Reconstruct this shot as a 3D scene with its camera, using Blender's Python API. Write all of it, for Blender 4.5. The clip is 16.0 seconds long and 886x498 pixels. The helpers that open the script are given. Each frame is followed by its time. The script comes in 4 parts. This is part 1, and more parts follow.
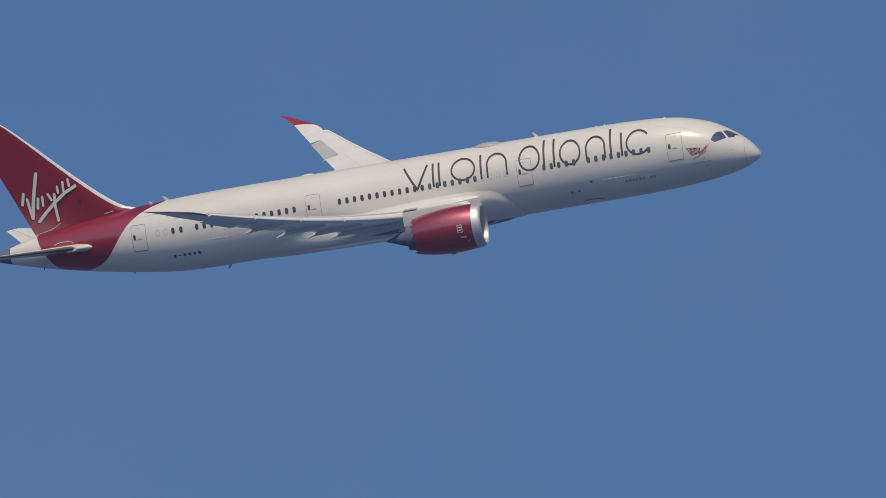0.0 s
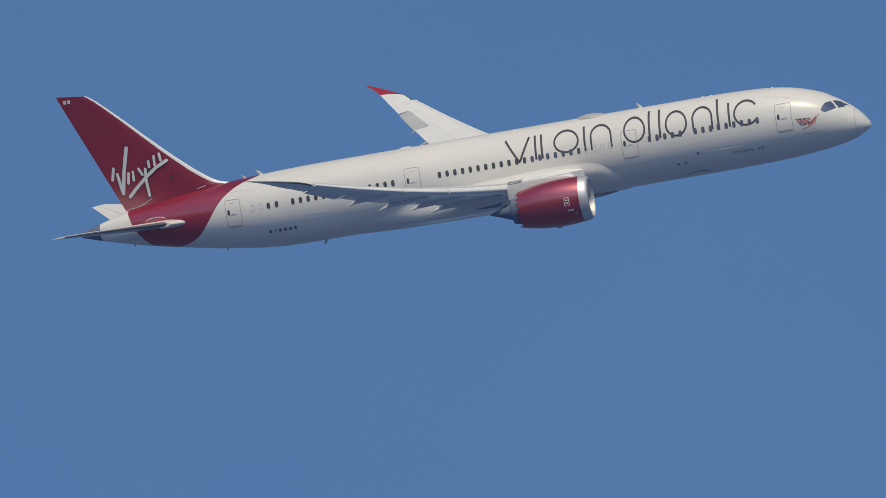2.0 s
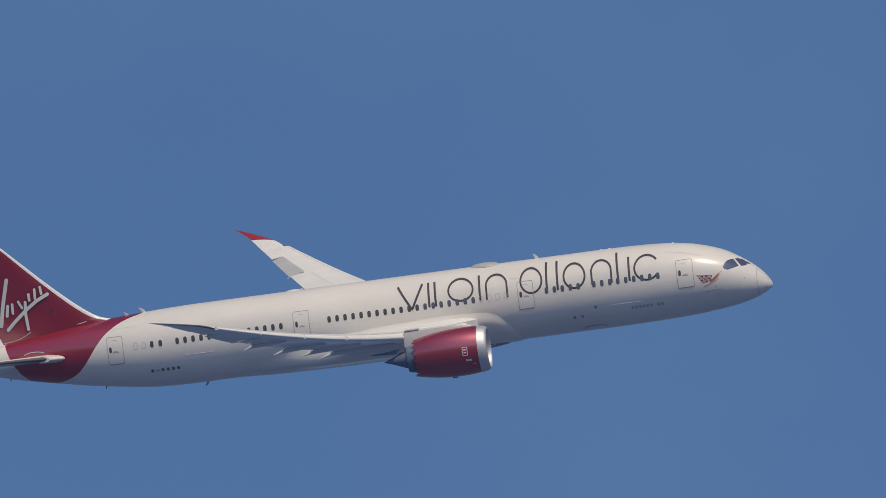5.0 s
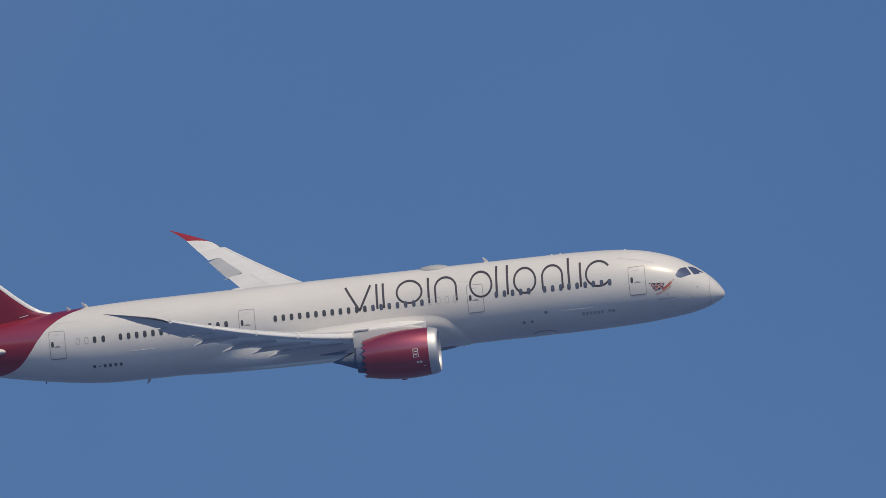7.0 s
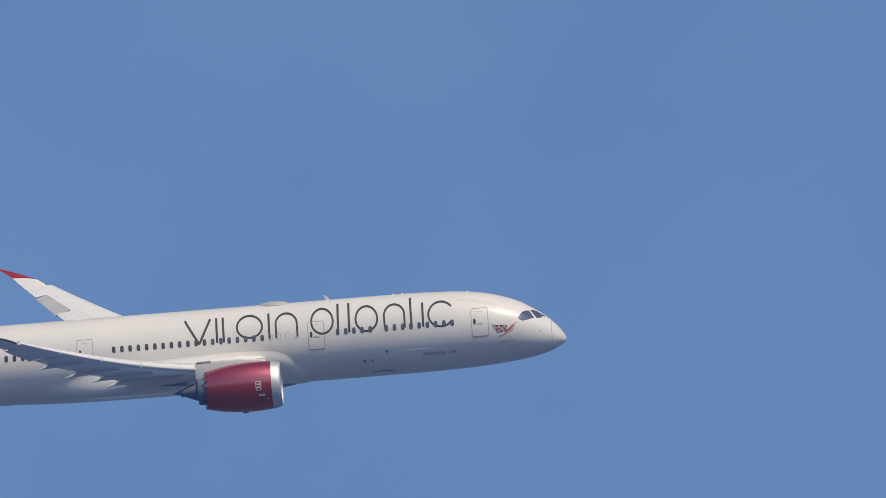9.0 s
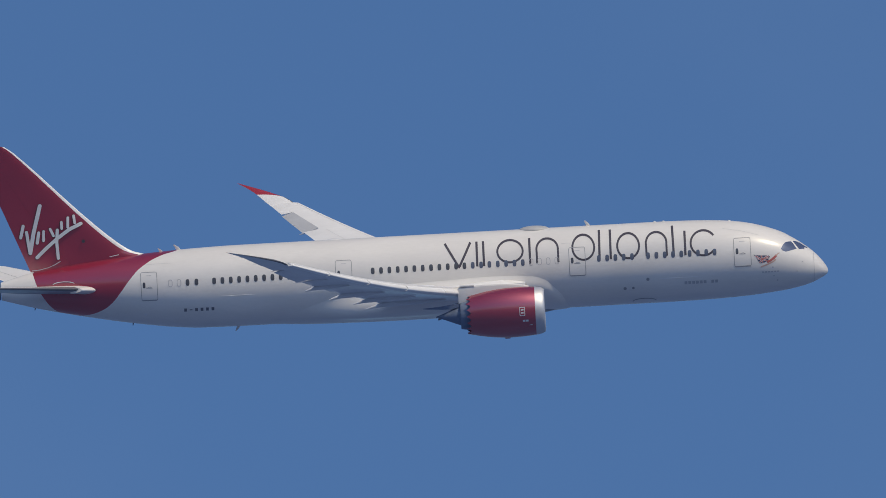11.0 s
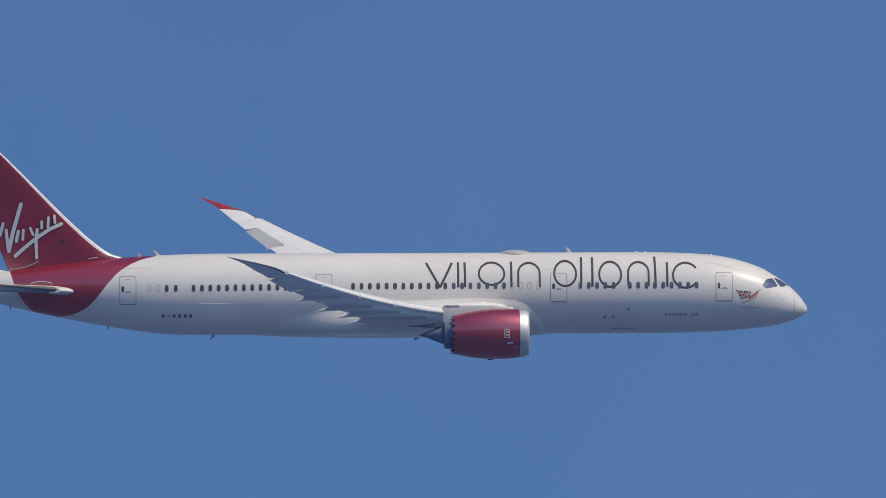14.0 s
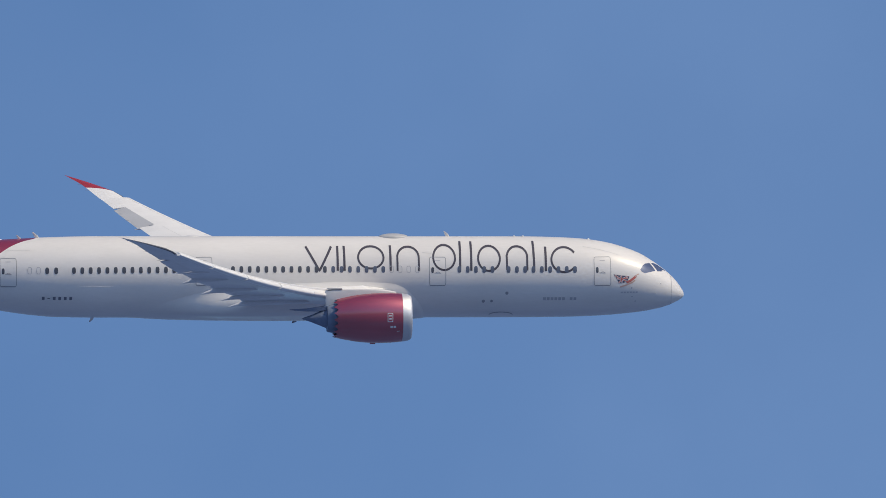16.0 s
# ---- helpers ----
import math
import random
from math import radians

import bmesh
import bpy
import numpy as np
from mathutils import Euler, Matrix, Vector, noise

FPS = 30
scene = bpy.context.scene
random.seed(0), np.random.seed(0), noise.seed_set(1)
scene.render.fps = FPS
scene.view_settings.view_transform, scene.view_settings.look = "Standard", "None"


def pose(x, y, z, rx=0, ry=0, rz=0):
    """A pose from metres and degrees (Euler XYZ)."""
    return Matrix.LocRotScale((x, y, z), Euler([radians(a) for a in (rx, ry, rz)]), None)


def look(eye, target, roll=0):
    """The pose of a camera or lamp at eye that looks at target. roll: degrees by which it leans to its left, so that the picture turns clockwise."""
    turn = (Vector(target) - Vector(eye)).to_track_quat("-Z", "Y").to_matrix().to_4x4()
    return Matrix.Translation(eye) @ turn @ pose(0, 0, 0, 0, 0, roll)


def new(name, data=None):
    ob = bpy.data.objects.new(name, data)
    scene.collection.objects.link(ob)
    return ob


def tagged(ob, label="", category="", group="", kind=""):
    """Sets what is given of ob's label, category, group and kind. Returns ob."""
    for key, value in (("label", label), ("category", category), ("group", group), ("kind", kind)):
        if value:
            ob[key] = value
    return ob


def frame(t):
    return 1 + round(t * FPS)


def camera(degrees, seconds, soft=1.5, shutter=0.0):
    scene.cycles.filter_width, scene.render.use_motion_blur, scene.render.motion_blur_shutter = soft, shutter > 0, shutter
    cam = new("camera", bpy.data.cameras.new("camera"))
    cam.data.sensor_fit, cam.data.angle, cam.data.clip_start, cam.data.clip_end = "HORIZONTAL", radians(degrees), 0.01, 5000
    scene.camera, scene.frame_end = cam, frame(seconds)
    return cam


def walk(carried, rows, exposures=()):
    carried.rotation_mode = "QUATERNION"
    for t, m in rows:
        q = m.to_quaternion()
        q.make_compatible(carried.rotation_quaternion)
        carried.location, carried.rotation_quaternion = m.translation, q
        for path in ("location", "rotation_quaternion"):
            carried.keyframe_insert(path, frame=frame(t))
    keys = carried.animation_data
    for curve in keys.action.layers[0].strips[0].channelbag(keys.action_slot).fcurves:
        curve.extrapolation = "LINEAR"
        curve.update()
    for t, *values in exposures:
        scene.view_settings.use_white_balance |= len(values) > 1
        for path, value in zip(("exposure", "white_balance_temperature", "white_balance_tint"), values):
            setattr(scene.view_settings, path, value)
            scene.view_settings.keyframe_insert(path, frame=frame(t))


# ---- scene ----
cam = camera(2.2, 16.0, soft=0.6)
walk(cam, [
    (0.0, pose(0, 0, 1.7, 108.8886, 0, 28.6096)),
    (0.1, pose(0, 0, 1.7, 108.8977, 0, 28.2766)),
    (0.2, pose(0, 0, 1.7, 108.9279, 0, 27.9528)),
    (0.3, pose(0, 0, 1.7, 108.9875, 0, 27.5944)),
    (0.4, pose(0, 0, 1.7, 109.0375, 0, 27.2499)),
    (0.5, pose(0, 0, 1.7, 109.0697, 0, 26.9013)),
    (0.6, pose(0, 0, 1.7, 109.0830, 0, 26.5747)),
    (0.7, pose(0, 0, 1.7, 109.0555, 0, 26.2856)),
    (0.8, pose(0, 0, 1.7, 109.0609, 0, 25.9584)),
    (0.9, pose(0, 0, 1.7, 109.0503, 0, 25.6243)),
    (1.0, pose(0, 0, 1.7, 109.0361, 0, 25.2885)),
    (1.1, pose(0, 0, 1.7, 109.0336, 0, 24.9731)),
    (1.2, pose(0, 0, 1.7, 109.0274, 0, 24.6525)),
    (1.3, pose(0, 0, 1.7, 109.0183, 0, 24.3318)),
    (1.4, pose(0, 0, 1.7, 109.0128, 0, 24.0079)),
    (1.5, pose(0, 0, 1.7, 109.0018, 0, 23.6722)),
    (1.6, pose(0, 0, 1.7, 109.0006, 0, 23.3401)),
    (1.7, pose(0, 0, 1.7, 109.0073, 0, 22.9512)),
    (1.8, pose(0, 0, 1.7, 109.0109, 0, 22.5556)),
    (1.9, pose(0, 0, 1.7, 109.0075, 0, 22.1219)),
    (2.0, pose(0, 0, 1.7, 109.0099, 0, 21.6718)),
    (2.1, pose(0, 0, 1.7, 109.0147, 0, 21.2672)),
    (2.2, pose(0, 0, 1.7, 109.0217, 0, 20.8604)),
    (2.3, pose(0, 0, 1.7, 109.0369, 0, 20.4722)),
    (2.4, pose(0, 0, 1.7, 109.0583, 0, 20.0955)),
    (2.5, pose(0, 0, 1.7, 109.0749, 0, 19.7184)),
    (2.6, pose(0, 0, 1.7, 109.1003, 0, 19.3486)),
    (2.7, pose(0, 0, 1.7, 109.1228, 0, 18.9782)),
    (2.8, pose(0, 0, 1.7, 109.1450, 0, 18.6265)),
    (2.9, pose(0, 0, 1.7, 109.1651, 0, 18.2746)),
    (3.0, pose(0, 0, 1.7, 109.1846, 0, 17.9237)),
    (3.1, pose(0, 0, 1.7, 109.2085, 0, 17.6220)),
    (3.2, pose(0, 0, 1.7, 109.2227, 0, 17.3304)),
    (3.3, pose(0, 0, 1.7, 109.2438, 0, 17.0013)),
    (3.4, pose(0, 0, 1.7, 109.2695, 0, 16.6608)),
    (3.5, pose(0, 0, 1.7, 109.2925, 0, 16.3178)),
    (3.6, pose(0, 0, 1.7, 109.3178, 0, 15.9719)),
    (3.7, pose(0, 0, 1.7, 109.3403, 0, 15.6259)),
    (3.8, pose(0, 0, 1.7, 109.3586, 0, 15.2778)),
    (3.9, pose(0, 0, 1.7, 109.3863, 0, 14.9250)),
    (4.0, pose(0, 0, 1.7, 109.4137, 0, 14.5589)),
    (4.1, pose(0, 0, 1.7, 109.4391, 0, 14.1976)),
    (4.2, pose(0, 0, 1.7, 109.4646, 0, 13.8160)),
    (4.3, pose(0, 0, 1.7, 109.4925, 0, 13.3969)),
    (4.4, pose(0, 0, 1.7, 109.5181, 0, 13.0131)),
    (4.5, pose(0, 0, 1.7, 109.5458, 0, 12.6320)),
    (4.6, pose(0, 0, 1.7, 109.5736, 0, 12.2531)),
    (4.7, pose(0, 0, 1.7, 109.5928, 0, 11.8700)),
    (4.8, pose(0, 0, 1.7, 109.6161, 0, 11.4542)),
    (4.9, pose(0, 0, 1.7, 109.6349, 0, 11.0103)),
    (5.0, pose(0, 0, 1.7, 109.6529, 0, 10.5783)),
    (5.1, pose(0, 0, 1.7, 109.6681, 0, 10.1764)),
    (5.2, pose(0, 0, 1.7, 109.6781, 0, 9.7972)),
    (5.8, pose(0, 0, 1.7, 109.7334, 0, 7.6030)),
    (6.4, pose(0, 0, 1.7, 109.7873, 0, 5.4179)),
    (7.0, pose(0, 0, 1.7, 109.8416, 0, 3.2337)),
    (7.3, pose(0, 0, 1.7, 109.8694, 0, 2.1392)),
    (7.4, pose(0, 0, 1.7, 109.8845, 0, 1.7648)),
    (7.5, pose(0, 0, 1.7, 109.8934, 0, 1.3969)),
    (7.6, pose(0, 0, 1.7, 109.8994, 0, 1.0239)),
    (7.7, pose(0, 0, 1.7, 109.9167, 0, 0.6313)),
    (7.8, pose(0, 0, 1.7, 109.9293, 0, 0.2189)),
    (7.9, pose(0, 0, 1.7, 109.9418, 0, -0.1909)),
    (8.0, pose(0, 0, 1.7, 109.9504, 0, -0.6080)),
    (8.1, pose(0, 0, 1.7, 109.9530, 0, -1.0499)),
    (8.2, pose(0, 0, 1.7, 109.9653, 0, -1.4672)),
    (8.3, pose(0, 0, 1.7, 109.9798, 0, -1.8722)),
    (8.4, pose(0, 0, 1.7, 109.9990, 0, -2.2624)),
    (8.5, pose(0, 0, 1.7, 110.0186, 0, -2.6430)),
    (8.6, pose(0, 0, 1.7, 110.0350, 0, -3.0178)),
    (8.7, pose(0, 0, 1.7, 110.0566, 0, -3.3831)),
    (8.8, pose(0, 0, 1.7, 110.0781, 0, -3.7458)),
    (8.9, pose(0, 0, 1.7, 110.0997, 0, -4.0889)),
    (9.0, pose(0, 0, 1.7, 110.1123, 0, -4.3963)),
    (9.1, pose(0, 0, 1.7, 110.1220, 0, -4.6921)),
    (9.2, pose(0, 0, 1.7, 110.1298, 0, -4.9817)),
    (9.3, pose(0, 0, 1.7, 110.1054, 0, -5.2738)),
    (9.4, pose(0, 0, 1.7, 110.0879, 0, -5.5314)),
    (9.5, pose(0, 0, 1.7, 110.0863, 0, -5.8370)),
    (9.6, pose(0, 0, 1.7, 110.0763, 0, -6.1495)),
    (9.7, pose(0, 0, 1.7, 110.0705, 0, -6.4583)),
    (9.8, pose(0, 0, 1.7, 110.0763, 0, -6.7892)),
    (9.9, pose(0, 0, 1.7, 110.0845, 0, -7.1127)),
    (10.0, pose(0, 0, 1.7, 110.0891, 0, -7.4377)),
    (10.1, pose(0, 0, 1.7, 110.0896, 0, -7.7624)),
    (10.2, pose(0, 0, 1.7, 110.0944, 0, -8.0799)),
    (10.8, pose(0, 0, 1.7, 110.1028, 0, -10.2018)),
    (11.4, pose(0, 0, 1.7, 110.1103, 0, -12.3336)),
    (12.0, pose(0, 0, 1.7, 110.1208, 0, -14.4778)),
    (12.3, pose(0, 0, 1.7, 110.1285, 0, -15.5552)),
    (12.4, pose(0, 0, 1.7, 110.1444, 0, -15.9748)),
    (12.5, pose(0, 0, 1.7, 110.1606, 0, -16.3547)),
    (12.6, pose(0, 0, 1.7, 110.1849, 0, -16.7249)),
    (12.7, pose(0, 0, 1.7, 110.2097, 0, -17.0851)),
    (12.8, pose(0, 0, 1.7, 110.2438, 0, -17.4379)),
    (12.9, pose(0, 0, 1.7, 110.2966, 0, -17.7931)),
    (13.0, pose(0, 0, 1.7, 110.3535, 0, -18.1463)),
    (13.1, pose(0, 0, 1.7, 110.4029, 0, -18.4984)),
    (13.2, pose(0, 0, 1.7, 110.4378, 0, -18.8558)),
    (13.3, pose(0, 0, 1.7, 110.4706, 0, -19.2107)),
    (13.4, pose(0, 0, 1.7, 110.4874, 0, -19.5656)),
    (13.5, pose(0, 0, 1.7, 110.3909, 0, -19.9256)),
    (13.6, pose(0, 0, 1.7, 110.3990, 0, -20.2853)),
    (13.7, pose(0, 0, 1.7, 110.4096, 0, -20.6475)),
    (13.8, pose(0, 0, 1.7, 110.4181, 0, -21.0220)),
    (13.9, pose(0, 0, 1.7, 110.4200, 0, -21.3941)),
    (14.0, pose(0, 0, 1.7, 110.4276, 0, -21.7748)),
    (14.1, pose(0, 0, 1.7, 110.4432, 0, -22.1730)),
    (14.2, pose(0, 0, 1.7, 110.4646, 0, -22.5527)),
    (14.3, pose(0, 0, 1.7, 110.4840, 0, -22.9298)),
    (14.4, pose(0, 0, 1.7, 110.4870, 0, -23.2947)),
    (14.5, pose(0, 0, 1.7, 110.4561, 0, -23.6558)),
    (14.6, pose(0, 0, 1.7, 110.3994, 0, -24.0118)),
    (14.7, pose(0, 0, 1.7, 110.3807, 0, -24.3667)),
    (14.8, pose(0, 0, 1.7, 110.3897, 0, -24.7215)),
    (14.9, pose(0, 0, 1.7, 110.3732, 0, -25.0764)),
    (15.0, pose(0, 0, 1.7, 110.3779, 0, -25.4398)),
    (15.1, pose(0, 0, 1.7, 110.3866, 0, -25.8455)),
    (15.2, pose(0, 0, 1.7, 110.4006, 0, -26.3860)),
    (15.3, pose(0, 0, 1.7, 110.4120, 0, -26.8177)),
    (15.4, pose(0, 0, 1.7, 110.4256, 0, -27.1826)),
    (15.5, pose(0, 0, 1.7, 110.4446, 0, -27.5519)),
    (15.6, pose(0, 0, 1.7, 110.4678, 0, -27.9127)),
    (15.7, pose(0, 0, 1.7, 110.4906, 0, -28.2647)),
    (15.8, pose(0, 0, 1.7, 110.5203, 0, -28.6148)),
    (15.9, pose(0, 0, 1.7, 110.5466, 0, -28.9574)),
    (16.0, pose(0, 0, 1.7, 110.5735, 0, -29.2971)),
], exposures=[
    (0, 0.08, 6140, 8),
    (0.5, 0.09, 6190, 7),
    (1, 0.13, 6060, 4),
    (1.5, 0.18, 6000, 4),
    (2, 0.16, 5930, 4),
    (2.5, 0.15, 5930, 8),
    (3, 0.17, 5880, 8),
    (3.5, 0.15, 5870, 8),
    (4, 0.08, 5870, 8),
    (4.5, 0.06, 5950, 8),
    (5, 0.08, 6120, 9),
    (7.5, 0.11, 5900, 8),
    (8, 0.15, 5890, 8),
    (8.5, 0.37, 6000, 8),
    (9, 0.35, 6000, 8),
    (9.5, 0.33, 5980, 8),
    (10, 0.21, 5910, 8),
    (12.5, 0.18, 5710, 8),
    (13, 0.20, 5730, 8),
    (14, 0.31, 5760, 8),
    (15, 0.40, 5840, 8),
    (15.5, 0.50, 5890, 8),
    (16, 0.49, 5900, 8),
])

# ---- daylight ----
SUN_EL, SUN_AZ = 46.0, 157.0        # degrees; azimuth from +y towards +x
world = bpy.data.worlds.new("sky")
scene.world = world
world.use_nodes = True
wn = world.node_tree
sky = wn.nodes.new("ShaderNodeTexSky")
sky.sky_type = "NISHITA"
sky.sun_disc = False
sky.sun_elevation, sky.sun_rotation = radians(SUN_EL), radians(SUN_AZ)
sky.altitude, sky.air_density, sky.dust_density, sky.ozone_density = 0, 1.0, 2.0, 8.0
bg = wn.nodes["Background"]
bg.inputs[1].default_value = 0.0745
# thin, barely visible veil of high cloud
geo = wn.nodes.new("ShaderNodeTexCoord")
veil = wn.nodes.new("ShaderNodeTexNoise")
veil.inputs["Scale"].default_value, veil.inputs["Detail"].default_value = 26.0, 5.0
wn.links.new(geo.outputs["Generated"], veil.inputs["Vector"])
ramp = wn.nodes.new("ShaderNodeMapRange")
ramp.inputs[1].default_value, ramp.inputs[2].default_value = 0.42, 0.78
ramp.inputs[3].default_value, ramp.inputs[4].default_value = 0.0, 0.05
wn.links.new(veil.outputs["Fac"], ramp.inputs[0])
blend = wn.nodes.new("ShaderNodeMix")
blend.data_type = "RGBA"
blend.inputs["B"].default_value = (5.0, 5.6, 6.6, 1)
# one faint wisp of cirrus: a band along a great circle, soft at its edges and ends and broken by noise
def world_node(kind, op, a, b, c=None):
    nd = wn.nodes.new(kind)
    nd.operation = op
    for k, v in enumerate((a, b, c)):
        if isinstance(v, bpy.types.NodeSocket):
            wn.links.new(v, nd.inputs[k])
        elif v is not None:
            nd.inputs[k].default_value = v
    return nd


def fade(v, a, b, lo, hi):
    nd = wn.nodes.new("ShaderNodeMapRange")
    nd.interpolation_type = "SMOOTHSTEP"
    for k, x in enumerate((a, b, lo, hi)):
        nd.inputs[k + 1].default_value = x
    wn.links.new(v, nd.inputs[0])
    return nd.outputs[0]


way = geo.outputs["Generated"]
across = world_node("ShaderNodeVectorMath", "DOT_PRODUCT", way, (-0.259991, 0.424774, -0.867163)).outputs["Value"]
off = world_node("ShaderNodeMath", "SUBTRACT", across, 0.0009).outputs[0]
dist = world_node("ShaderNodeMath", "ABSOLUTE", off, None).outputs[0]
along = world_node("ShaderNodeVectorMath", "DOT_PRODUCT", way, (0.280785, 0.892417, 0.353203)).outputs["Value"]
puffs = wn.nodes.new("ShaderNodeTexNoise")
puffs.inputs["Scale"].default_value, puffs.inputs["Detail"].default_value = 420.0, 4.0
wn.links.new(way, puffs.inputs["Vector"])
wisp = world_node("ShaderNodeMath", "MULTIPLY", fade(dist, 0.0, 0.0030, 0.10, 0.0), fade(along, 0.99990, 0.99999, 0.0, 1.0)).outputs[0]
wisp = world_node("ShaderNodeMath", "MULTIPLY", wisp, fade(puffs.outputs["Fac"], 0.3, 0.65, 0.35, 1.0)).outputs[0]
haze = world_node("ShaderNodeMath", "ADD", ramp.outputs[0], wisp).outputs[0]
wn.links.new(haze, blend.inputs["Factor"])
# two wide, thin banks of high haze, bluish white: bearing, height and reach in degrees, and density
tufts = wn.nodes.new("ShaderNodeTexNoise")
tufts.inputs["Scale"].default_value, tufts.inputs["Detail"].default_value = 60.0, 4.0
wn.links.new(way, tufts.inputs["Vector"])
bank = None
for bearing, height, core, reach, dense in ((3.8, 19.8, 1.0, 3.8, 0.11), (32.5, 20.6, 2.0, 6.0, 0.09)):
    b, h = radians(bearing), radians(height)
    near = world_node("ShaderNodeVectorMath", "DOT_PRODUCT", way, (math.sin(b) * math.cos(h), math.cos(b) * math.cos(h), math.sin(h))).outputs["Value"]
    one = fade(near, math.cos(radians(reach)), math.cos(radians(core)), 0.0, dense)
    bank = one if bank is None else world_node("ShaderNodeMath", "ADD", bank, one).outputs[0]
bank = world_node("ShaderNodeMath", "MULTIPLY", bank, fade(tufts.outputs["Fac"], 0.3, 0.7, 0.8, 1.15)).outputs[0]
milky = wn.nodes.new("ShaderNodeMix")
milky.data_type = "RGBA"
milky.inputs["B"].default_value = (5.0, 6.8, 9.8, 1)
wn.links.new(bank, milky.inputs["Factor"])
wn.links.new(sky.outputs[0], milky.inputs["A"])
wn.links.new(milky.outputs["Result"], blend.inputs["A"])
wn.links.new(blend.outputs["Result"], bg.inputs[0])

sun = new("sun", bpy.data.lights.new("sun", "SUN"))
sun.data.energy, sun.data.angle, sun.data.color = 2.05, radians(0.53), (1.0, 0.775, 0.465)
aim = Vector((math.sin(radians(SUN_AZ)) * math.cos(radians(SUN_EL)), math.cos(radians(SUN_AZ)) * math.cos(radians(SUN_EL)), math.sin(radians(SUN_EL))))
sun.matrix_world = look(aim * 100, (0, 0, 0))


# ---- materials ----
def paint(name, colour, rough=0.3, metal=0.0, coat=0.0, dirt=0.08, size=0.5, streak=1.0, gloss=1.5, slick=0.12):
    """Painted or bare surface with soft blotches, fine grain and a slight unevenness."""
    m = bpy.data.materials.new(name)
    m.use_nodes = True
    n, l = m.node_tree.nodes, m.node_tree.links
    p = n["Principled BSDF"]
    p.inputs["Metallic"].default_value, p.inputs["Coat Weight"].default_value, p.inputs["Coat Roughness"].default_value = metal, coat, slick
    p.inputs["Coat IOR"].default_value = gloss
    tc, mp = n.new("ShaderNodeTexCoord"), n.new("ShaderNodeMapping")
    mp.inputs["Scale"].default_value = (1 / streak, 1, 1)
    l.new(tc.outputs["Object"], mp.inputs[0])
    big, fine = n.new("ShaderNodeTexNoise"), n.new("ShaderNodeTexNoise")
    big.inputs["Scale"].default_value, big.inputs["Detail"].default_value = size, 4
    fine.inputs["Scale"].default_value, fine.inputs["Detail"].default_value = size * 14, 3
    for t in (big, fine):
        l.new(mp.outputs[0], t.inputs["Vector"])
    add = n.new("ShaderNodeMath")
    add.operation = "MULTIPLY_ADD"
    add.inputs[1].default_value = 0.35
    l.new(fine.outputs["Fac"], add.inputs[0]), l.new(big.outputs["Fac"], add.inputs[2])
    rng = n.new("ShaderNodeMapRange")
    rng.inputs[1].default_value, rng.inputs[2].default_value = 0.4, 0.95
    rng.inputs[3].default_value, rng.inputs[4].default_value = 1.0 + dirt * 0.3, 1.0 - dirt
    l.new(add.outputs[0], rng.inputs[0])
    mul = n.new("ShaderNodeMix")
    mul.data_type, mul.blend_type = "RGBA", "MULTIPLY"
    mul.inputs["Factor"].default_value, mul.inputs["A"].default_value = 1.0, (*colour, 1)
    l.new(rng.outputs[0], mul.inputs["B"])
    l.new(mul.outputs["Result"], p.inputs["Base Color"])
    rr = n.new("ShaderNodeMapRange")
    rr.inputs[3].default_value, rr.inputs[4].default_value = rough * 0.85, rough * 1.2
    l.new(big.outputs["Fac"], rr.inputs[0]), l.new(rr.outputs[0], p.inputs["Roughness"])
    bump = n.new("ShaderNodeBump")
    bump.inputs["Strength"].default_value, bump.inputs["Distance"].default_value = 0.12, 0.02
    l.new(big.outputs["Fac"], bump.inputs["Height"]), l.new(bump.outputs[0], p.inputs["Normal"])
    return m


